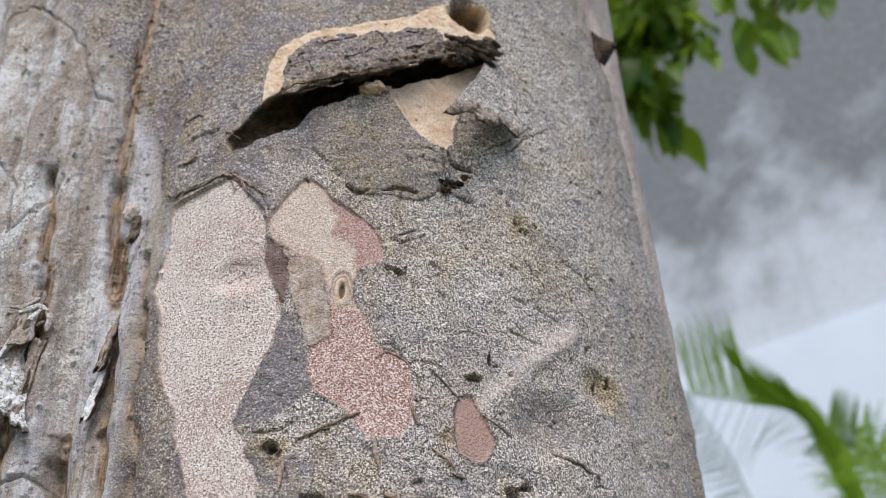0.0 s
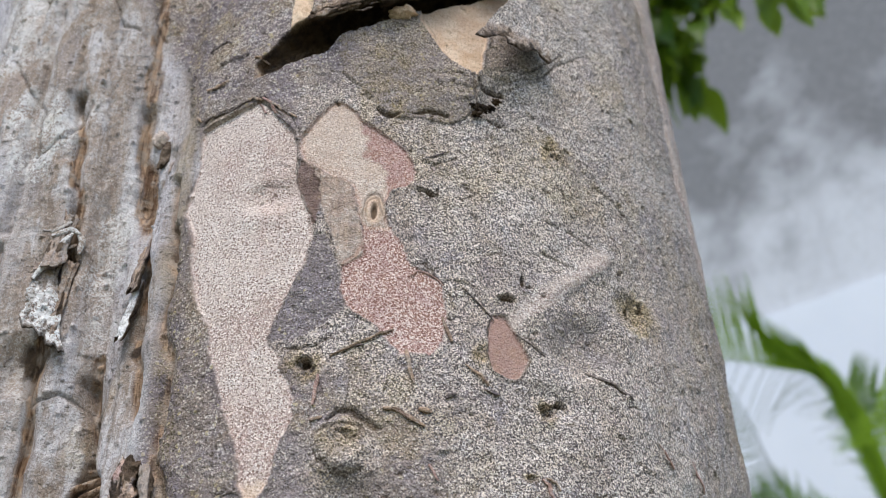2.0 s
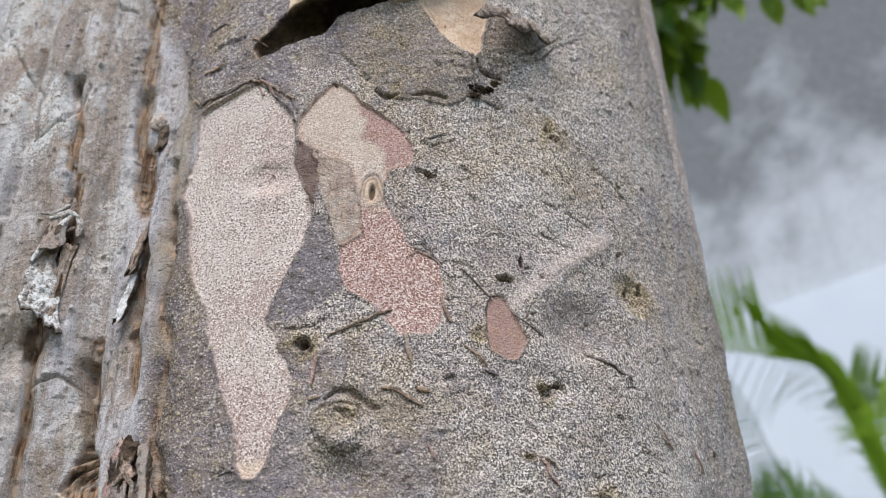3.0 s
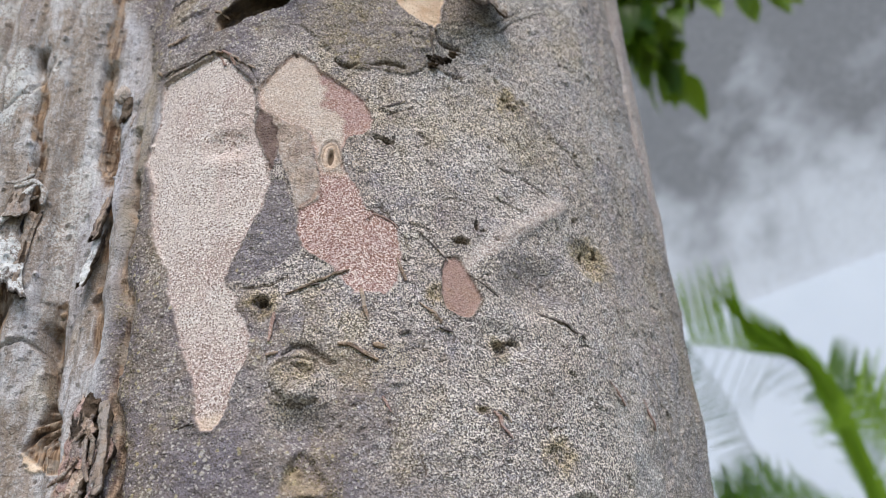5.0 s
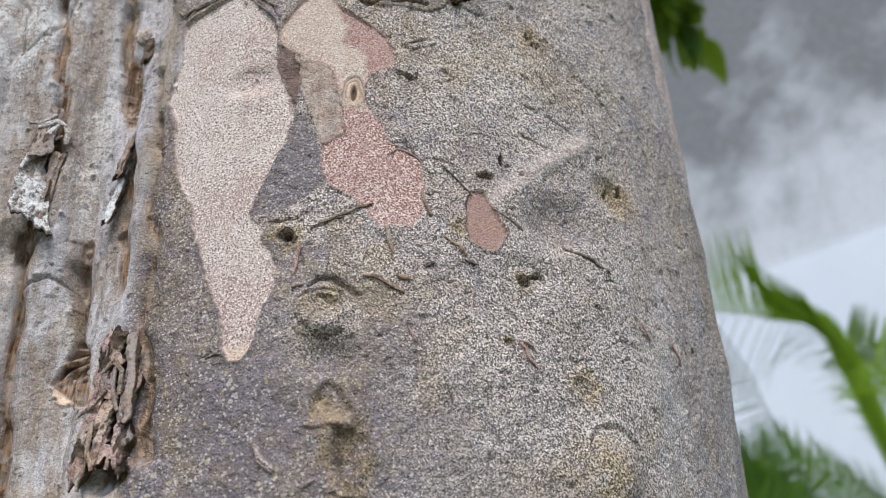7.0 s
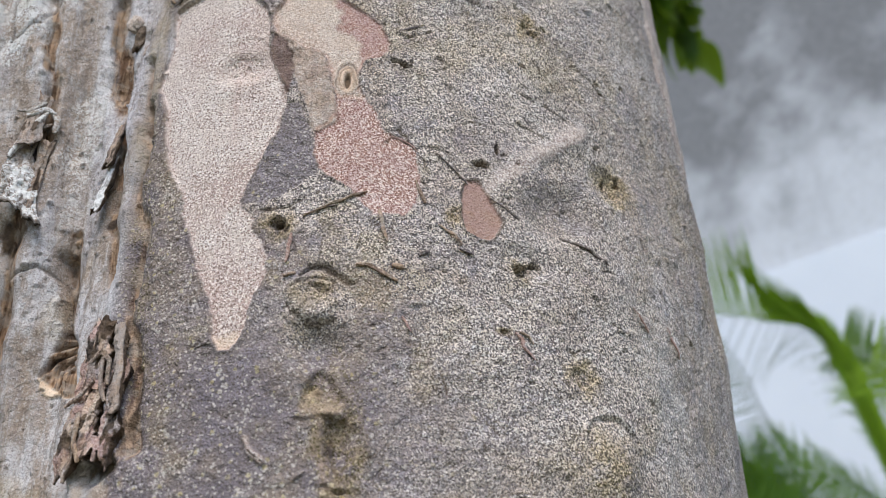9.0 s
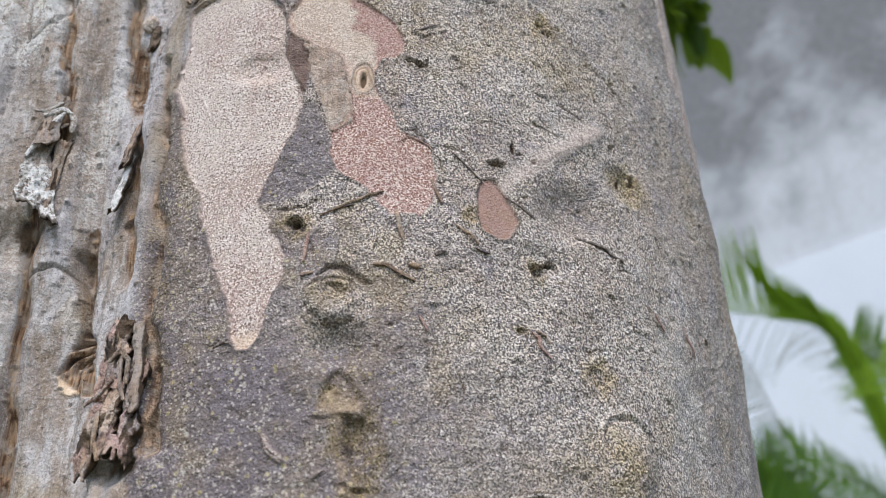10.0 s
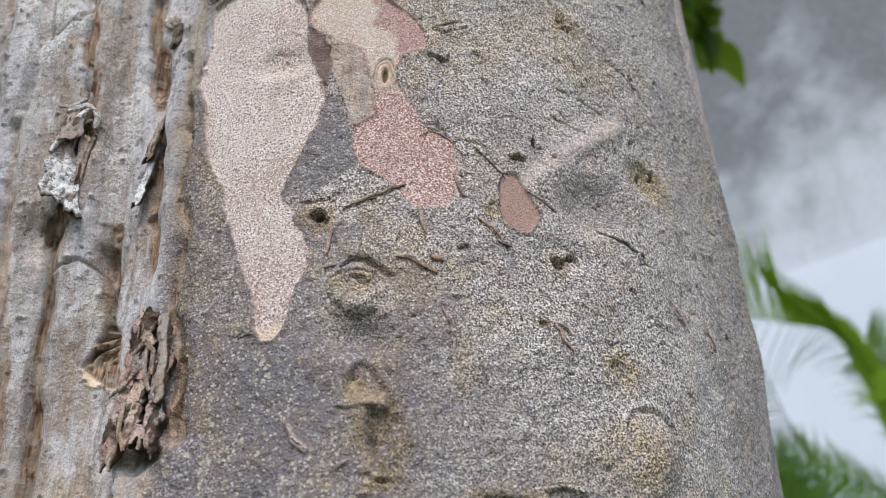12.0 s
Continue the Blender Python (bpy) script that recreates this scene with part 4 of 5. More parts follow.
def welt(name, line, thick, masks, parent, label="", seed=1, off=0.5):
    """A twig-like strand on the skin, half sunk in it unless it stands off; thick is its half width."""
    r = np.array(line, float)
    q = np.linspace(0, len(r) - 1, 12 * (len(r) - 1) + 1)
    s, v = np.interp(q, np.arange(len(r)), r[:, 0]), np.interp(q, np.arange(len(r)), r[:, 1])
    s, v = s + 0.4 * fractal(q, q * 0 + seed, seed, 2), v + 0.4 * fractal(q, q * 0 + seed, seed + 5, 2)
    base = relief(s, v) if off < 1 else 0 * s
    ds, dv = np.gradient(s), np.gradient(v)
    run = np.hypot(ds, dv) + 1e-6
    turn = np.linspace(0, 2 * np.pi, 14, endpoint=False)
    wide = thick * (0.35 + 0.65 * np.sin(np.pi * np.clip(q / q[-1], 0.04, 0.97)) ** 0.4) * (1 + 0.25 * fractal(q * 2, q * 0, seed + 8, 2))
    out = wide[:, None] * (1 + 0.18 * fractal(q[:, None] * 3, turn[None, :] * 1.5, seed + 9, 2) - 0.35 * np.exp(-(((turn[None, :] - 1.57) / 0.35) ** 2)))
    side = np.cos(turn)[None, :] * out
    P = skin(s[:, None] - dv[:, None] / run[:, None] * side, v[:, None] + ds[:, None] / run[:, None] * side, base[:, None] + off + 0.9 * np.sin(turn)[None, :] * out).reshape(-1, 3)
    n = len(turn)
    i = np.arange(len(q) - 1)[:, None] * n + np.arange(n)[None, :]
    j = np.arange(len(q) - 1)[:, None] * n + np.roll(np.arange(n), -1)[None, :]
    me = grid_mesh(name, P, np.stack([i, i + n, j + n, j], -1).reshape(-1, 4), {key: np.full(P.shape[0], x) for key, x in masks.items()})
    me.materials.append(BARK)
    ob = new(name, me)
    ob.parent = parent
    if label:
        ob["label"] = label


def build_strands(tree):
    """Twig bits, welts and scabs on the skin."""
    olive, brown, rosy, grey = {"wood": 0.5, "moss": 0.8, "pit": 0.25, "calm": 1.0}, {"wood": 0.6, "tan": 0.3, "calm": 1.0}, {"pink": 0.8, "calm": 0.9}, {"dark": 0.6, "calm": 1.0, "pit": 0.3}
    for n, (line, thick, masks) in enumerate((
            ([(12, -59), (20, -55), (28, -50), (35, -47)], 0.75, olive), ([(19, -55), (24, -54.5)], 0.5, grey), ([(32, -80), (36, -80.5), (42, -84), (47, -86.5)], 0.95, brown), ([(45, -80), (49, -80.5)], 1.1, brown),
            ([(54, -40), (57, -51)], 0.95, brown), ([(40, -56), (41, -63), (43, -70)], 1.0, brown), ([(7.5, -67), (7, -73), (6.5, -79)], 0.95, rosy), ([(-15, -110), (-18, -110), (-21, -112)], 0.6, grey), ([(-18, -110), (-20, -108)], 0.4, grey), ([(55, -74), (59, -72.5)], 0.9, grey), ([(6, -85), (10, -84)], 0.8, brown), ([(41, -23), (44, -20), (48, -20.5), (52, -23), (55, -26)], 0.45, rosy), ([(-20, 62), (-15, 57), (-11, 51)], 0.8, grey), ([(-45, 69), (-38, 72), (-31, 74)], 0.7, grey), ([(-28, 72), (-23, 68), (-21, 62)], 0.9, rosy), ([(-62, 68), (-54, 70), (-46, 70)], 0.6, grey), ([(62, -60), (68, -64.5), (71, -68)], 0.7, brown),
            ([(90, -102), (92, -104), (93, -108), (97, -112)], 0.85, rosy), ([(92, -102), (96, -103), (97, -106)], 0.6, brown), ([(-2, -146), (0, -150), (5, -154)], 0.7, {"bare": 0.6, "calm": 0.8}),
            ([(116, -54), (127, -57), (137, -62)], 0.7, grey), ([(-36, 73), (-32, 73.5), (-28, 71)], 0.8, brown), ([(-24, 69), (-20, 66), (-18, 63)], 0.9, brown), ([(-14, 61), (-10, 57)], 0.7, brown), ([(-54, 69), (-47, 72)], 0.6, grey), ([(-30, 70), (-25, 64)], 0.8, rosy),
            ([(62, -26), (70, -33), (75, -39)], 0.45, grey), ([(84, -44), (96, -52)], 0.45, grey), ([(-63, 90), (-56, 88), (-50, 90)], 0.6, brown), ([(-58, 104), (-40, 104.5)], 0.45, grey),
            ([(-70, 118), (-58, 120), (-54, 117)], 0.6, grey), ([(-36, 100), (-30, 98)], 0.8, brown), ([(-66, 74), (-61, 70)], 0.8, brown), ([(46, 36), (58, 42)], 0.45, grey), ([(150, -78), (158, -86)], 0.6, rosy), ([(172, -80), (178, -92)], 0.6, rosy),
            ([(70, -70), (76, -71)], 0.8, grey), ([(48, -100), (52, -106)], 0.7, rosy), ([(84, -164), (90, -162), (96, -164)], 1.0, {"pale": 0.9}))):
        welt("bark_strand", line, 0.8 * thick, masks, tree, "", n)


def build_loose_bark(tree):
    one = lambda x: (lambda a, b, s, v: np.full(a.shape, x))  # noqa: E731
    # the slab over the slot: attached above, standing off below
    s_top, v_top = np.array([(-8, 132), (-6, 145), (1, 153), (10, 157), (18, 159.5), (30, 161), (47, 166), (59, 171), (69, 175)], float).T
    s_low, v_low = np.array([(-9, 117), (0, 118), (9, 120), (20, 126), (44, 138), (71, 152)], float).T

    def slab(a, b):
        s = -6 + 76 * a + 1.5 * b + 1.5 * fractal(b * 3 + 2, a * 0.5, 5, 2)
        h = 2.5 + 9 * b**1.4 * (1 - 0.5 * smooth(s, 25, 65)) + 2.0 * np.sin(np.pi * b) + (0.3 + 1.6 * b) * fractal(s / 12, b * 2.5, 7, 3) - 1.6 * smooth(np.abs(fractal(s / 16, b * 3, 26, 3)), 0.12, 0.0)
        v = np.interp(s, s_top, v_top) * (1 - b) + np.interp(s, s_low, v_low) * b - 0.9 * h + 1.2 * fractal(s / 9, b * 2, 6, 3)
        return s, v, h

    # broken edge is dark brown; the underside's near-black is painted shade
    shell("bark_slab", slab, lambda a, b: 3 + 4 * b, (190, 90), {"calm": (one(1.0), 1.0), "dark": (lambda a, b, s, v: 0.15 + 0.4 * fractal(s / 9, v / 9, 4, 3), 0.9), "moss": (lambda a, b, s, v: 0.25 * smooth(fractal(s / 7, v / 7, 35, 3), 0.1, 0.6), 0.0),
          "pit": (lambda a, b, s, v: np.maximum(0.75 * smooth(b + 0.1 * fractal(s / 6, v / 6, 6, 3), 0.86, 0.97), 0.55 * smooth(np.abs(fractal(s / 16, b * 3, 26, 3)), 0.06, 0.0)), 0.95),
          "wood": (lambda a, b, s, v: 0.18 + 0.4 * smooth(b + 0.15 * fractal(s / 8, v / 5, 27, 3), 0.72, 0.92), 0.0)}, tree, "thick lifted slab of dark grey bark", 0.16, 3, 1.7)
    # splinters and shreds along its broken lower edge
    rng = np.random.default_rng(17)
    for n in range(20):
        s = -6 + 3.9 * n + rng.uniform(-1.2, 1.2)
        v, run, up = np.interp(s, s_low, v_low) - 7.5, rng.uniform(4, 11), rng.uniform(-1, 3.5)
        welt("bark_shred", [(s, v + up), (s + 0.5 * run, v + up - rng.uniform(-1, 1.5) + 0.2 * run), (s + run, v + up + 0.42 * run)], rng.uniform(0.5, 1.3),
             {"wood": rng.uniform(0.3, 0.8), "pit": rng.uniform(0.1, 0.7), "calm": 1.0}, tree, "", 60 + n, 9 + rng.uniform(-1.5, 1.5))
    lump("fresh_bark", 36, 121, 2, 6, 3.2, 4, {"tan": 0.95}, tree, "broken cream-coloured bit of bark", 4, 0.22)
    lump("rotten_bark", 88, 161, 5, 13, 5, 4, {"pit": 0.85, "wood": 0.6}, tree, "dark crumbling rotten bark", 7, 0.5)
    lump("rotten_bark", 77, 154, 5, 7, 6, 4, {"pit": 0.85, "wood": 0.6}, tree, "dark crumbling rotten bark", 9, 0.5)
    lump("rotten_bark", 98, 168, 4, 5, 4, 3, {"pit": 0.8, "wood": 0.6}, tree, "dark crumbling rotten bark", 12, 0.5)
    for n, (s, v, a) in enumerate(((71, 66, 2.2), (74, 70, 2.8), (78, 71, 2.0), (81, 76, 1.6), (69, 71, 1.4))):
        lump("black_crumb", s, v, 0.6, a, 0.7 * a, 1.2, {"pit": 1.0}, tree, "black crumb of rotten bark", 40 + n, 0.6)

    # the flap: hinged on its far side, its corner lifted
    def flap(a, b):
        top_s, low_s = 110 - 15 * a, 109 - 46 * a
        s = top_s * (1 - b**1.7) + low_s * b**1.7
        h = 0.5 + b * (6 + 15 * a**1.2) + 4 * smooth(b, 0.75, 1.0) * (0.2 + a)
        v = (157 + 6 * a) * (1 - b) + (113 + 2 * a) * b - 0.95 * h * b + 1.2 * fractal(s / 7, b * 2, 16, 3)
        return s, v, h

    shell("bark_flap", flap, lambda a, b: 1.8 + 1.0 * b, (70, 70), {"pale": (lambda a, b, s, v: 0.9 + 0 * a, 0.0), "wood": (lambda a, b, s, v: 0.5 * smooth(b, 0.8, 0.9), 0.3), "pit": (lambda a, b, s, v: 0.9 * smooth(b + 0.08 * fractal(s / 3, v / 3, 28, 3), 0.90, 0.96), 0.85),
          "dark": (one(0.0), 0.8)}, tree, "curled flap of speckled grey bark", 0.06, 8, 1.2)

    # splintered plates of the fluted side
    def splinter(s0, s1, v0, v1, lean, lift, bend=1.3):
        def place(a, b):
            h = 1 + lift * b**bend + 0.25 * lift * np.sin(np.pi * a)
            s = s0 + (s1 - s0) * a + lean * b
            return s + 0.8 * fractal(b * 5, a * 3 + s0, 33, 3), v0 + (v1 - v0) * b - 0.75 * h * b + 1.2 * fractal(a * 4, b * 3 + s0, 34, 3), h
        return place

    torn = lambda a, b, s, v: 0.9 * smooth(fractal(s / 2.4, v / 9, 6, 3), 0.2, 0.5)  # noqa: E731
    grey = {"lobe": (one(1.0), 0.0), "pale": (lambda a, b, s, v: 0.9 * smooth(b, 0.25, 0.5), 0.0), "pit": (lambda a, b, s, v: np.maximum(0.5 * torn(a, b, s, v), 0.85 * smooth(b, 0.93, 0.98)), 0.9),
            "wood": (lambda a, b, s, v: 0.5 * smooth(b, 0.3, 0.1), 0.3)}
    def plate(a, b):
        h = 1 + 6.5 * b**1.3 + 1.2 * np.sin(np.pi * a)
        s = -131 + (9 + 12 * b) * a + 2 * b + 0.8 * fractal(b * 5, a * 3, 33, 3)
        return s, 5 - 6 * a - (31 + 5 * a) * b - 0.7 * h * b + 1.4 * fractal(a * 5, b * 3, 34, 3), h

    for n, (line, thick, off, masks) in enumerate((
            ([(-129, -8), (-126, 2), (-123, 10), (-119, 17)], 1.3, 4.0, {"lobe": 1.0, "pale": 0.8}), ([(-127, -2), (-122, 8), (-117, 12)], 0.9, 2.5, {"lobe": 1.0, "wood": 0.4}),
            ([(-132, 18), (-128, 17), (-124, 21), (-121, 23)], 0.9, 2.5, {"lobe": 1.0, "pale": 0.4}), ([(-127, 14), (-121, 18), (-116, 17)], 1.2, 3.5, {"lobe": 1.0, "pale": 0.7}),
            ([(-119, 19), (-115, 14), (-115, 7)], 1.4, 3.0, {"lobe": 1.0, "pale": 0.6}), ([(-124, 12), (-121, 2), (-122, -9), (-119, -18)], 0.9, 2.0, {"wood": 0.6, "pit": 0.4}),
            ([(-119, 4), (-118, -8), (-116, -22)], 1.0, 2.0, {"wood": 0.9, "tan": 0.2}), ([(-126, 30), (-124, 24), (-125, 18)], 1.0, 1.5, {"wood": 0.7}))):
        welt("bark_curl", line, thick, masks, tree, "thin twisted curl of torn bark", 80 + n, off)
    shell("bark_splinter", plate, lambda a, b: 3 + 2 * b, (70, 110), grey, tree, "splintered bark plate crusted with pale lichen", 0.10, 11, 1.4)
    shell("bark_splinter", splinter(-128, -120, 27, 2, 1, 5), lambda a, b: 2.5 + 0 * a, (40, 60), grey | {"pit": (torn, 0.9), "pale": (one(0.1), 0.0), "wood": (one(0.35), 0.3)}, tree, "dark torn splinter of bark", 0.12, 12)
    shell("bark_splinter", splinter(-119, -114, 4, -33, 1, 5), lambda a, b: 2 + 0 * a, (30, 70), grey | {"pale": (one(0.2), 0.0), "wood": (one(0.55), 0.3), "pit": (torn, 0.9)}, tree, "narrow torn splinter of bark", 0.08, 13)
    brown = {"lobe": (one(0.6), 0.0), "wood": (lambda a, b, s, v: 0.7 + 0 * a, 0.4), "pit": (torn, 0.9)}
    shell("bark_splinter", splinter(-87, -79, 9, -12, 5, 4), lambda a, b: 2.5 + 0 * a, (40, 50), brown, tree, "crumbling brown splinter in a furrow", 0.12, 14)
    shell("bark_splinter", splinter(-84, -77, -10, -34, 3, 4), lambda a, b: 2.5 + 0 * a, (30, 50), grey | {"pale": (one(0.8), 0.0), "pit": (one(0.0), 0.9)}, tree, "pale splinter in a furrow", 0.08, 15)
    lump("bark_stub", -93, 74, 1, 4, 5, 3, {"tan": 0.3, "lobe": 0.5}, tree, "small pale stub in a furrow", 21, 0.25)
    lump("bark_stub", -88, 63, 1, 3, 8, 2.5, {"pit": 0.75, "wood": 0.6}, tree, "dark torn wood under a stub", 22, 0.35)
    mass = {"lobe": (one(0.3), 0.0), "calm": (one(0.8), 1.0), "pale": (lambda a, b, s, v: 0.7 * smooth(fractal(s / 4, v / 6, 13, 3), 0.05, 0.4), 0.0), "tan": (lambda a, b, s, v: 0.4 * smooth(fractal(s / 3, v / 9, 14, 3), 0.1, 0.5), 0.0), "pink": (lambda a, b, s, v: 0.15 + 0.6 * smooth(fractal(s / 6, v / 8, 3, 3), 0.0, 0.4), 0.0),
            "pit": (lambda a, b, s, v: 0.9 * smooth(fractal(s / 2.6, v / 7, 9, 3), 0.22, 0.5), 0.95), "wood": (lambda a, b, s, v: 0.5 * smooth(fractal(s / 5, v / 12, 19, 3), 0.1, 0.5), 0.3)}

    def crumble(s0, s1, v0, v1, lean, lift, seed):
        def place(a, b):
            s = s0 + (s1 - s0) * a + lean * b + 1.6 * fractal(b * 6, a * 2, seed, 3)
            h = 0.3 + lift * b + 1.2 * np.sin(np.pi * np.clip(a, 0.05, 0.95)) + 1.3 * np.abs(fractal(s / 4, b * 3, seed + 1, 3)) + 0.5 * fractal(s / 1.8, b * 6, seed + 4, 2)
            return s, v0 + (v1 - v0) * b + 2.0 * fractal(a * 5, b * 4, seed + 2, 3) - 0.6 * h, h
        return place

    for s0, s1, v0, v1, lean, lift, seed in ((-63.5, -58, -96, -151, 3, 2.0, 29), (-61, -52, -92, -120, 2, 1.2, 37), (-58, -50, -116, -146, 4, 2.4, 43), (-49, -44, -112, -149, 4, 1.6, 53)):
        shell("bark_mass", crumble(s0, s1, v0, v1, lean, lift, seed), lambda a, b: 2.5 + 1.5 * b, (56, 150), mass, tree, "rough crumbling reddish-brown bark", 0.14, seed)
    for n, (line, thick, masks) in enumerate((([(-57, -112), (-52, -108), (-48, -112), (-47, -122)], 1.0, {"wood": 0.7, "pit": 0.3}), ([(-51, -110), (-50, -120), (-46, -128)], 0.8, {"wood": 0.6, "lobe": 0.5}),
                                              ([(-64, -126), (-58, -123), (-53, -118)], 0.9, {"wood": 0.5, "pink": 0.3}), ([(-56, -130), (-55, -140), (-52, -148)], 0.9, {"wood": 0.8, "tan": 0.3}))):
        welt("bark_shred", line, thick, masks, tree, "", 90 + n, 3.5)
    shell("bark_splinter", splinter(-51, -47.5, -96, -130, 7, 3), lambda a, b: 2.5 + 0 * a, (24, 90), brown | {"pit": (one(0.1), 0.9), "lobe": (one(1.0), 0.0)}, tree, "upright splinter beside the crumbling bark", 0.05, 18)
    # dark shards that stick out past the shoulder
    shard = {"pit": (one(1.0), 1.0)}
    shell("bark_shard", lambda a, b: (194 + 13 * a, 320 - 20 * b + 4 * a, 2 + 15 * a * (1 - 0.6 * b)), lambda a, b: 1.5 + 0 * a, (24, 24), shard, tree, "dark curled shard of bark", 0.2, 23)
    shell("bark_shard", lambda a, b: (193 + 12 * a, 246 - 26 * b + 4 * a, 1 + 11 * a * (1 - np.abs(2 * b - 1))), lambda a, b: 1.2 + 0 * a, (24, 24), shard, tree, "dark curled shard of bark", 0.05, 24)


def part(name, bm, material, parent, label=""):
    me = bpy.data.meshes.new(name)
    bm.to_mesh(me)
    bm.free()
    me.materials.append(material)
    ob = new(name, me)
    ob.parent = parent
    if label:
        ob["label"] = label
    return ob


def tube(bm, line, radii, sides=7):
    """A tapering tube along a bent line."""
    rings = []
    for n, p in enumerate(line):
        p = Vector(p)
        ahead = (Vector(line[min(n + 1, len(line) - 1)]) - Vector(line[max(n - 1, 0)])).normalized()
        side = ahead.orthogonal().normalized() if n == 0 else (side - ahead * side.dot(ahead)).normalized()
        up = ahead.cross(side)
        rings.append([bm.verts.new(p + radii[n] * (math.cos(q) * side + math.sin(q) * up)) for q in (2 * math.pi * i / sides for i in range(sides))])
    for one, two in zip(rings[:-1], rings[1:]):
        for i in range(sides):
            bm.faces.new((one[i], one[(i + 1) % sides], two[(i + 1) % sides], two[i]))
    bm.faces.new(rings[0][::-1])
    bm.faces.new(rings[-1])
    for face in bm.faces:
        face.smooth = True
    return bm


def bent(points, steps):
    """A smooth line through a few points."""
    pts = [Vector(p) for p in points]
    pts = [2 * pts[0] - pts[1]] + pts + [2 * pts[-1] - pts[-2]]
    out = []
    for a, b, c, d in zip(pts[:-3], pts[1:-2], pts[2:-1], pts[3:]):
        for i in range(steps):
            t = i / steps
            out.append(0.5 * (2 * b + (c - a) * t + (2 * a - 5 * b + 4 * c - d) * t * t + (3 * b - a - 3 * c + d) * t**3))
    return out + [pts[-2]]


def build_fork(tree):
    """Above the view the trunk forks into two limbs."""
    for lean, top in ((-1, 6.4), (1, 6.0)):
        line = bent([(0, 0, 3.7), (0.02 * lean, 0, 4.15), (0.16 * lean, 0.05, 4.7), (0.45 * lean, 0.15, 5.4), (0.7 * lean, 0.25, top)], 6)
        radii = [0.17 + 0.03 * min(1, i / 6) - 0.0055 * i for i in range(len(line))]
        bm = tube(bmesh.new(), line, radii, 20)
        part("limb", bm, BARK, tree)


tree = empty("tree", "thick grey-barked tree trunk with peeling patches and a fluted side", "tree")
build_trunk(tree)
build_loose_bark(tree)
build_strands(tree)
build_fork(tree)


# ---- ground, wall ----
def box(size, at=(0, 0, 0), bevel=0.0):
    bm = bmesh.new()
    bmesh.ops.create_cube(bm, size=1.0, matrix=Matrix.Translation(at) @ Matrix.Diagonal((*size, 1)))
    if bevel:
        bmesh.ops.bevel(bm, geom=bm.edges[:], offset=bevel, segments=2, affect="EDGES")
    return bm


def ground_material():
    k = Mat("soil", 0.95, 0.2)
    n = k.noise(3, 5)
    return k.done(k.mix(k.step(n, 0.35, 0.65), (0.09, 0.07, 0.05), (0.10, 0.12, 0.05)), k.bump(k.noise(40, 5), 0.6, 0.02))


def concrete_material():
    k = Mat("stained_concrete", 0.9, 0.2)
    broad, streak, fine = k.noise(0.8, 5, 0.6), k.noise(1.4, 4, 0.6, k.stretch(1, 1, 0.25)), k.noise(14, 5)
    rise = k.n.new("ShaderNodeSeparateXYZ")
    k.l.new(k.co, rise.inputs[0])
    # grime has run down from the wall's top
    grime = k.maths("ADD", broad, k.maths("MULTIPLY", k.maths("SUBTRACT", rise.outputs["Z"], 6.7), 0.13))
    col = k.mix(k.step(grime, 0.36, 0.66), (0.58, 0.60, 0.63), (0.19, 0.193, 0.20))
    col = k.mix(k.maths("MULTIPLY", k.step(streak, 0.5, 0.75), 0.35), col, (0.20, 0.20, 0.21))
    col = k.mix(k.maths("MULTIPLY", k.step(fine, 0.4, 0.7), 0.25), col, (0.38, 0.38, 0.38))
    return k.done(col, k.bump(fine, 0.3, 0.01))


def paint_material():
    k = Mat("white_wall_paint", 0.7, 0.3)
    return k.done(k.mix(k.step(k.noise(1.1, 4), 0.3, 0.7), (0.66, 0.70, 0.755), (0.70, 0.735, 0.785)), k.bump(k.noise(60, 4), 0.2, 0.004))


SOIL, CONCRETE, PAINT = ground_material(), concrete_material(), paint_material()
bm = bmesh.new()
bmesh.ops.create_grid(bm, x_segments=40, y_segments=40, size=300)
ground = part("ground", bm, SOIL, None)
tagged(ground, "bare brown soil with thin grass round the tree", "ground", kind="structure")

wall = empty("wall_north", "tall stained grey concrete wall, painted white lower down", "wall", "structure", at=(3.08, 7.23, 0))
wall.rotation_euler = (0, 0, math.atan2(-0.6635, 0.7482))
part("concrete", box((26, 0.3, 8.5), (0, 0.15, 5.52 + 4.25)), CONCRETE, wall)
part("painted_base", box((26, 0.42, 5.52), (0, 0.15, 2.76), 0.01), PAINT, wall, "white-painted lower wall with a straight top edge")


# ---- plants ----
def leaf_material(name, dark, light, gloss=0.55):
    k = Mat(name, gloss, 0.25)
    k.b.inputs["Subsurface Weight"].default_value = 0.0
    col = k.mix(k.chance(), dark, light)
    col = k.mix(k.step(k.noise(30, 3), 0.4, 0.7, 0.0, 0.4), col, light)
    out = k.done(col)
    thin = k.n.new("ShaderNodeBsdfTranslucent")
    k.l.new(k.mix(0.6, col, (0.30, 0.42, 0.03)), thin.inputs["Color"])
    both = k.n.new("ShaderNodeMixShader")
    both.inputs[0].default_value = 0.45
    k.l.new(k.b.outputs[0], both.inputs[1])
    k.l.new(thin.outputs[0], both.inputs[2])
    k.l.new(both.outputs[0], k.n["Material Output"].inputs["Surface"])
    return out


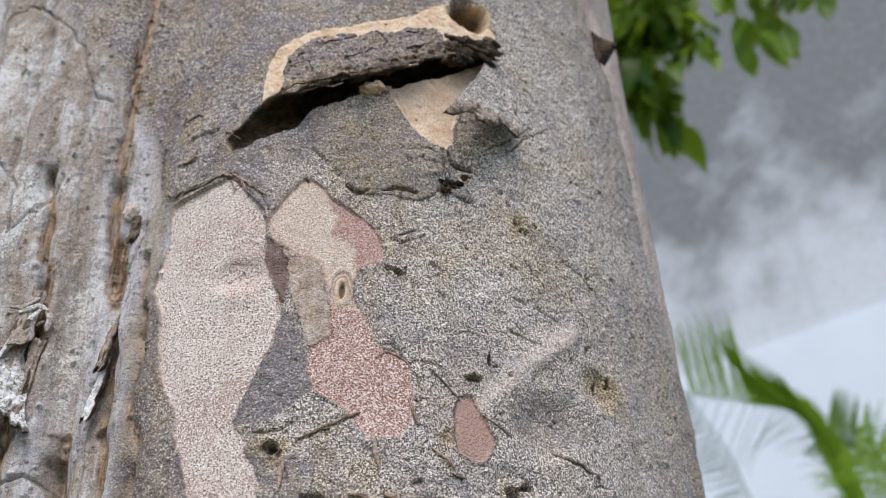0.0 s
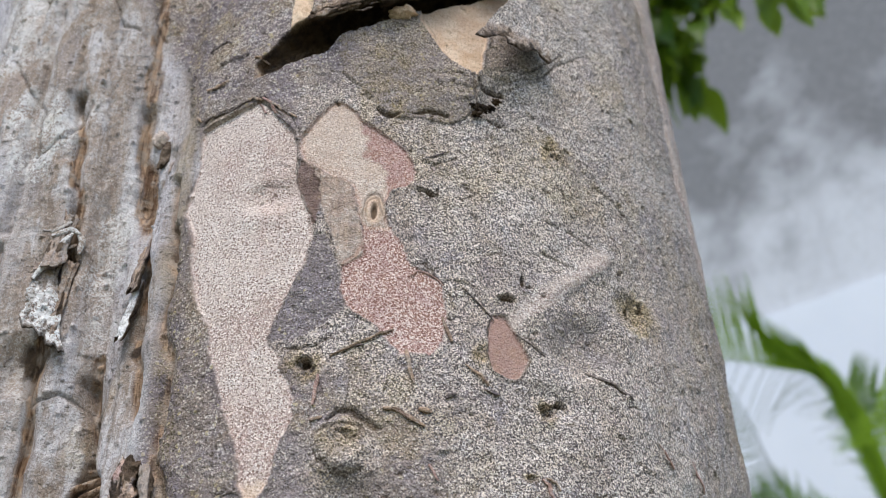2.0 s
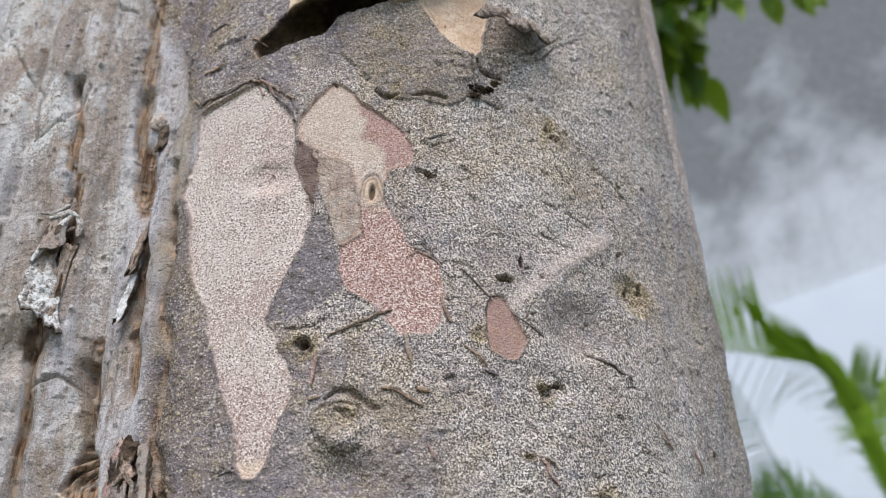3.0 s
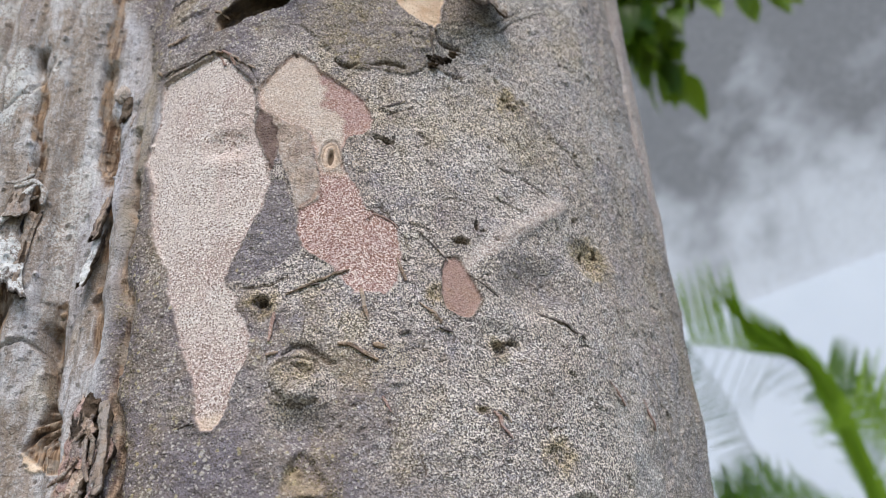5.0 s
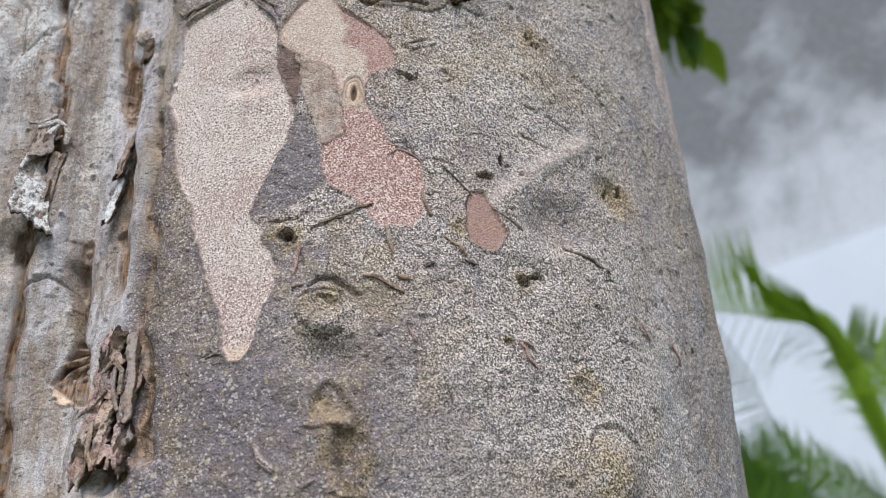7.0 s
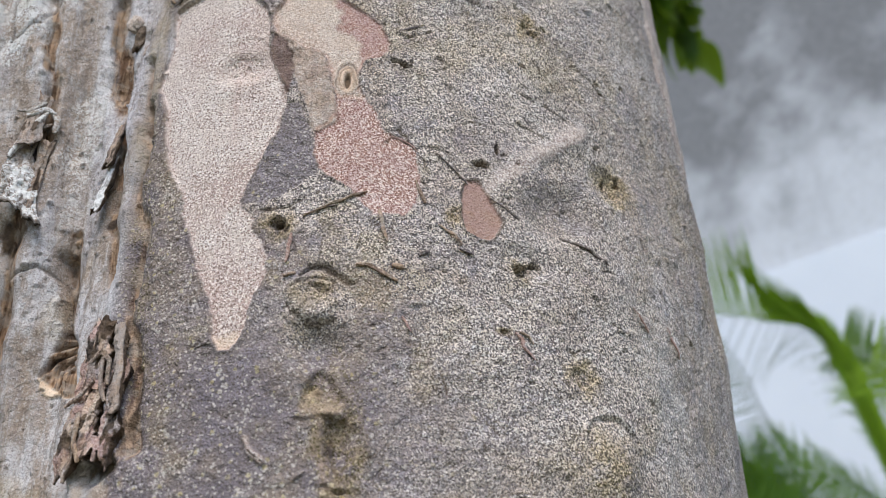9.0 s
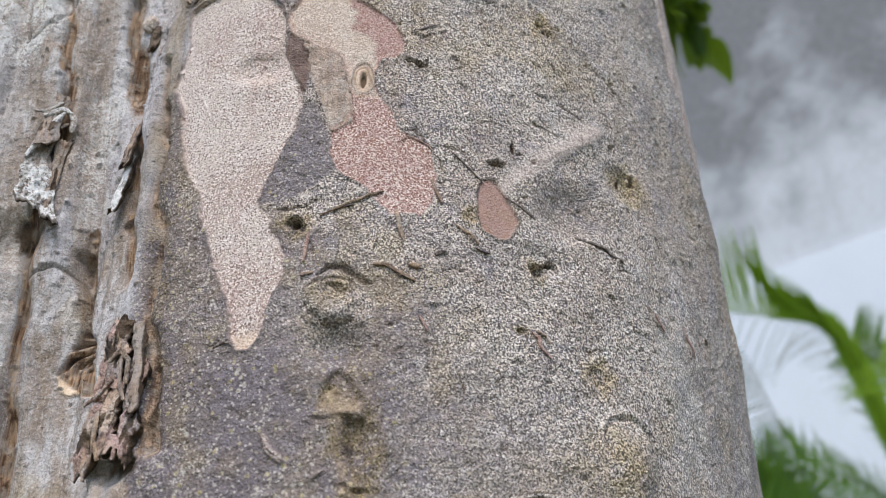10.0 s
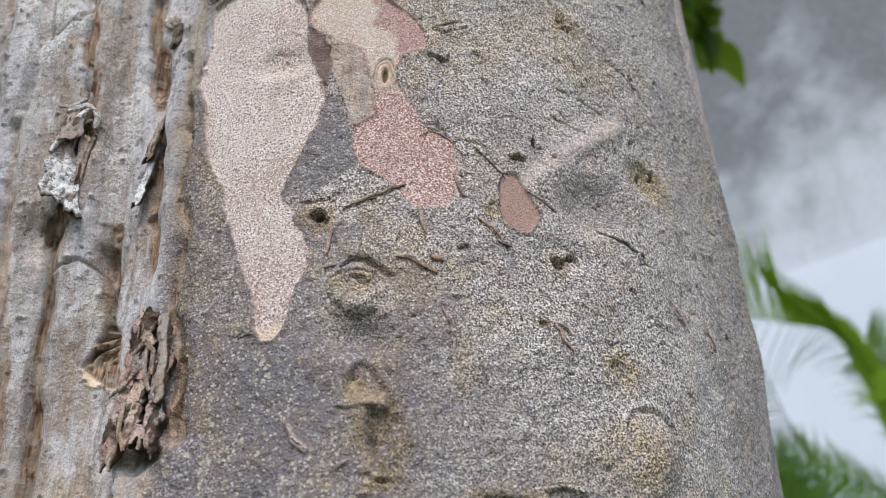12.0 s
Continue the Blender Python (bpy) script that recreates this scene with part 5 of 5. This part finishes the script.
LEAF = leaf_material("broad_leaf", (0.02, 0.065, 0.008), (0.15, 0.24, 0.016), 0.36)
FROND = leaf_material("frond_leaf", (0.15, 0.29, 0.015), (0.27, 0.44, 0.03))
GREY_FROND = leaf_material("bluish_frond_leaf", (0.03, 0.055, 0.075), (0.06, 0.09, 0.115))
MID_FROND = leaf_material("dull_frond_leaf", (0.05, 0.11, 0.04), (0.10, 0.18, 0.07))
DEEP_FROND = leaf_material("deep_frond_leaf", (0.045, 0.13, 0.015), (0.10, 0.21, 0.03))
k = Mat("twig_bark", 0.85, 0.2)
TWIG = k.done(k.mix(k.step(k.noise(40, 4), 0.4, 0.6), (0.10, 0.075, 0.05), (0.20, 0.17, 0.13)), k.bump(k.noise(120, 4), 0.5, 0.003))


def leaf_mesh(name, length, width, droop, material, fold=0.25):
    """A broad leaf from its stalk along +y, folded along its midrib and drooping."""
    bm = bmesh.new()
    rows = []
    for i in range(9):
        t = i / 8
        half = 0.5 * width * math.sin(math.pi * min(1, t * 0.96 + 0.02) ** 0.8) * (1 - 0.25 * t)
        y, z = length * t, -droop * length * t * t
        rows.append([bm.verts.new((half * q, y, z + fold * abs(half * q) + 0.02 * length * math.sin(9 * t) * abs(q))) for q in (-1, -0.5, 0, 0.5, 1)])
    for one, two in zip(rows[:-1], rows[1:]):
        for i in range(4):
            bm.faces.new((one[i], one[i + 1], two[i + 1], two[i])).smooth = True
    tube(bm, [(0, -0.12 * length, 0.01), (0, 0, 0), (0, 0.5 * length, -0.25 * droop * length - 0.004)], [0.003, 0.003, 0.001], 5)
    me = bpy.data.meshes.new(name)
    bm.to_mesh(me)
    bm.free()
    me.materials.append(material)
    return me


def build_broadleaf():
    """The tree behind, of which only drooping leaf clusters come into view."""
    rng = random.Random(8)
    plant = empty("broadleaf_tree", "broad-leaved tree with drooping glossy green leaves", "tree", at=(-0.66, 4.4, 0))
    line = [(0, 0, 0), (0.03, 0.02, 1.5), (-0.02, 0.05, 3.0), (0.08, 0, 4.4), (0.15, -0.1, 5.8)]
    part("trunk", tube(bmesh.new(), bent(line, 4), [0.16 - 0.006 * i for i in range(17)], 12), TWIG, plant)
    shapes = [leaf_mesh("leaf", 0.19 + 0.03 * i, 0.125 + 0.016 * i, 0.25 + 0.15 * (i % 3), LEAF) for i in range(4)]
    # one long limb, and the twigs that hang from it into view
    limb = bent([(0.1, -0.05, 4.6), (0.8, -0.6, 5.35), (1.5, -1.2, 5.55), (2.2, -1.5, 5.5), (2.9, -1.7, 5.2)], 8)
    part("limb", tube(bmesh.new(), limb, [0.05 * (1 - 0.85 * i / (len(limb) - 1)) for i in range(len(limb))], 8), TWIG, plant)
    tips = [(1.90, -1.20, 4.46), (1.62, -1.24, 4.62), (2.02, -1.46, 4.74), (1.78, -1.38, 4.72), (1.54, -1.44, 4.84), (1.92, -1.56, 4.92), (1.66, -1.5, 4.95), 
            (1.45, -1.3, 4.75), (1.85, -1.32, 4.62), (2.36, -1.66, 4.98), (2.55, -1.7, 4.96), (2.70, -1.75, 4.96), (2.23, -1.98, 4.27), (2.12, -2.0, 4.40)]
    for n, tip in enumerate(tips):
        tip = Vector(tip) + Vector((0, 0, 0.19 if n < 9 else 0.27))
        start = min(limb, key=lambda p: (p - tip - Vector((-0.25, 0.05, 0))).length)
        line = bent([start, start.lerp(tip, 0.45) + Vector((0.06, 0, 0.10)), tip], 8)
        part("twig", tube(bmesh.new(), line, [0.009 * (1 - 0.8 * i / (len(line) - 1)) for i in range(len(line))], 5), TWIG, plant)
        for i in range(36 if n < 9 else 8):
            at = line[min(len(line) - 1, int(len(line) * (0.30 + 0.75 * (rng.random() if n < 9 else 0.8 + 0.2 * rng.random()))))]
            ob = new("leaf", rng.choice(shapes))
            ob.parent = plant
            turn = Euler((radians(rng.uniform(-80, -30)), radians(rng.uniform(-30, 30)), radians(rng.uniform(0, 360))))
            ob.matrix_basis = Matrix.Translation(at + Vector((rng.gauss(0, 0.07), rng.gauss(0, 0.07), rng.gauss(0, 0.05)))) @ turn.to_matrix().to_4x4() @ Matrix.Scale(rng.uniform(0.6, 0.98), 4)
    return plant


def frond(plant, line, blade, width, pairs, up, material, sweep=(1.0, 0.5), droop=0.25, sides=(1, -1), label="", first=0.2, rib_size=0.014, last=0.99):
    """A feather-shaped frond: a rib and its two rows of narrow leaflets."""
    rng = random.Random(len(plant.children) + 3)
    curve = bent(line, 10)
    top = len(curve) - 1
    rib = part("frond", tube(bmesh.new(), curve, [rib_size * (1 - 0.85 * i / top) for i in range(top + 1)], 6), material, plant, label)
    bm = bmesh.new()
    for i in range(pairs):
        t = first + (last - first) * i / (pairs - 1)
        q = t * top
        n = min(int(q), top - 1)
        at = curve[n].lerp(curve[n + 1], q - n)
        ahead = (curve[n + 1] - curve[n]).normalized()
        out = (Vector(up) - ahead * ahead.dot(Vector(up))).normalized()
        for side in sides:
            far = min(1, max(0, (t - 0.55) / 0.3))
            long = blade * (0.6 + 0.4 * far) * (1 - 2.2 * max(0, t - 0.9)) * rng.uniform(0.9, 1.05)
            lean = sweep[0] + (sweep[1] - sweep[0]) * far
            way = (out * side * rng.uniform(0.8, 1.12) + ahead * lean + Vector((rng.gauss(0, 0.05), rng.gauss(0, 0.05), rng.gauss(0, 0.05)))).normalized()
            across = (ahead - way * ahead.dot(way)).normalized()
            rows = []
            for j in range(6):
                w = j / 5
                half = 0.5 * width * (1 - w**2.2) * (0.6 + 0.4 * min(1, w * 4)) + 0.0008
                c = at + way * (long * w) - Vector((0, 0, droop * long * w * w))
                rows.append([bm.verts.new(c - across * half), bm.verts.new(c + way.cross(across) * half * 0.3), bm.verts.new(c + across * half)])
            for one, two in zip(rows[:-1], rows[1:]):
                for j in range(2):
                    bm.faces.new((one[j], one[j + 1], two[j + 1], two[j])).smooth = True
    part("foliage", bm, material, rib)["kind"] = "stuff"


def build_palm():
    palm = empty("palm", "feather-leaved palm with arching green fronds before the wall", "palm")
    stem = bent([(2.3, 5.05, 0), (2.28, 5.05, 0.8), (2.25, 5.03, 1.5), (2.22, 5.0, 1.95)], 6)
    part("stem", tube(bmesh.new(), stem, [0.12 - 0.0015 * i + 0.008 * (i % 2) for i in range(len(stem))], 12), TWIG, palm)
    root = (2.22, 5.0, 1.9)
    arch = [root, (2.46, 4.85, 2.6), (2.36, 4.74, 3.16), (2.26, 4.66, 3.47), (2.17, 4.63, 3.63), (2.05, 4.63, 3.73), (1.86, 4.66, 3.79), (1.52, 4.7, 3.86)]
    frond(palm, arch, 0.56, 0.013, 120, (-0.55, -0.35, 0.9), FROND, (3.4, 0.35), 0.0, (1,), "arching bright green frond", 0.10)
    frond(palm, [(x + 0.02, y - 0.03, z) for x, y, z in arch], 0.36, 0.018, 66, (0.93, -0.37, 0.1), FROND, (3.6, 2.6), 0.0, (1, -1), "arching frond with leaflets swept forward", 0.10, 0.012, 0.70)
    frond(palm, [(x, y + 0.03, z - 0.01) for x, y, z in arch], 0.42, 0.004, 22, (0.1, 0.5, -0.9), GREY_FROND, (0.6, 0.3), 0.3, (1,), "drooping thin leaflets under the arching frond", 0.3, 0.006)
    frond(palm, [root, (2.15, 5.2, 2.6), (2.05, 5.19, 3.11), (1.92, 5.15, 3.37), (1.82, 5.08, 3.64), (1.67, 5.02, 3.89), (1.59, 4.98, 4.03)], 0.40, 0.013, 32,
          (-0.9, 0.1, -0.1), GREY_FROND, (0.1, 0.1), 0.03, (1,), "thin pale frond", 0.3, 0.006)
    frond(palm, [root, (2.15, 4.9, 2.2), (2.03, 4.8, 2.46), (1.89, 4.8, 2.62), (1.70, 4.82, 2.74), (1.48, 4.86, 2.78)], 0.40, 0.022, 64, (-0.1, -0.3, 0.9), DEEP_FROND, (1.2, 0.4), 0.1)
    frond(palm, [root, (2.5, 4.95, 2.4), (2.32, 4.76, 2.70), (2.12, 4.64, 2.79), (1.91, 4.61, 2.83), (1.67, 4.61, 2.82)], 0.36, 0.013, 40, (-0.1, -0.2, 0.9), DEEP_FROND, (1.1, 0.5), 0.08, (1, -1), "deep green frond low before the wall")
    frond(palm, [root, (2.46, 4.5, 2.3), (2.50, 4.35, 2.7), (2.46, 4.28, 2.98), (2.36, 4.26, 3.2), (2.24, 4.27, 3.33)], 0.36, 0.010, 40, (0.5, -0.2, 0.7), FROND, (1.0, 0.4), 0.05)
    frond(palm, [root, (2.30, 5.1, 2.3), (2.2, 5.1, 2.5), (2.02, 5.1, 2.7), (1.85, 5.1, 2.84), (1.66, 5.12, 2.92)], 0.42, 0.018, 50, (-0.1, -0.2, 0.9), GREY_FROND, (1.0, 0.4), 0.1)
    frond(palm, [root, (2.8, 5.0, 2.5), (3.1, 4.9, 2.8), (3.4, 4.8, 2.8), (3.7, 4.7, 2.6)], 0.42, 0.02, 50, (0, -0.2, 0.9), FROND, (1.0, 0.4), 0.15)
    frond(palm, [root, (2.75, 5.1, 2.6), (2.94, 5.1, 3.25), (2.77, 5.09, 3.52), (2.62, 5.09, 3.72), (2.49, 5.1, 3.83)], 0.30, 0.014, 46, (0.2, -0.2, 0.9), MID_FROND, (0.9, 0.4), 0.05, (1, -1), "dull green frond", 0.3)
    frond(palm, [root, (2.5, 5.29, 2.52), (2.34, 5.29, 2.81), (2.12, 5.32, 3.0), (1.91, 5.37, 3.07)], 0.38, 0.014, 40, (0.25, -0.2, 0.9), MID_FROND, (0.5, 0.3), 0.05, (1, -1), "dull green frond", 0.25)
    frond(palm, [root, (2.6, 5.2, 2.4), (2.71, 5.21, 2.95), (2.61, 5.13, 3.35), (2.55, 5.02, 3.68)], 0.34, 0.012, 36, (0.9, -0.3, 0.2), MID_FROND, (0.9, 0.9), 0.05, (1, -1), "dull green frond", 0.25)
    return palm


build_broadleaf()
build_palm()
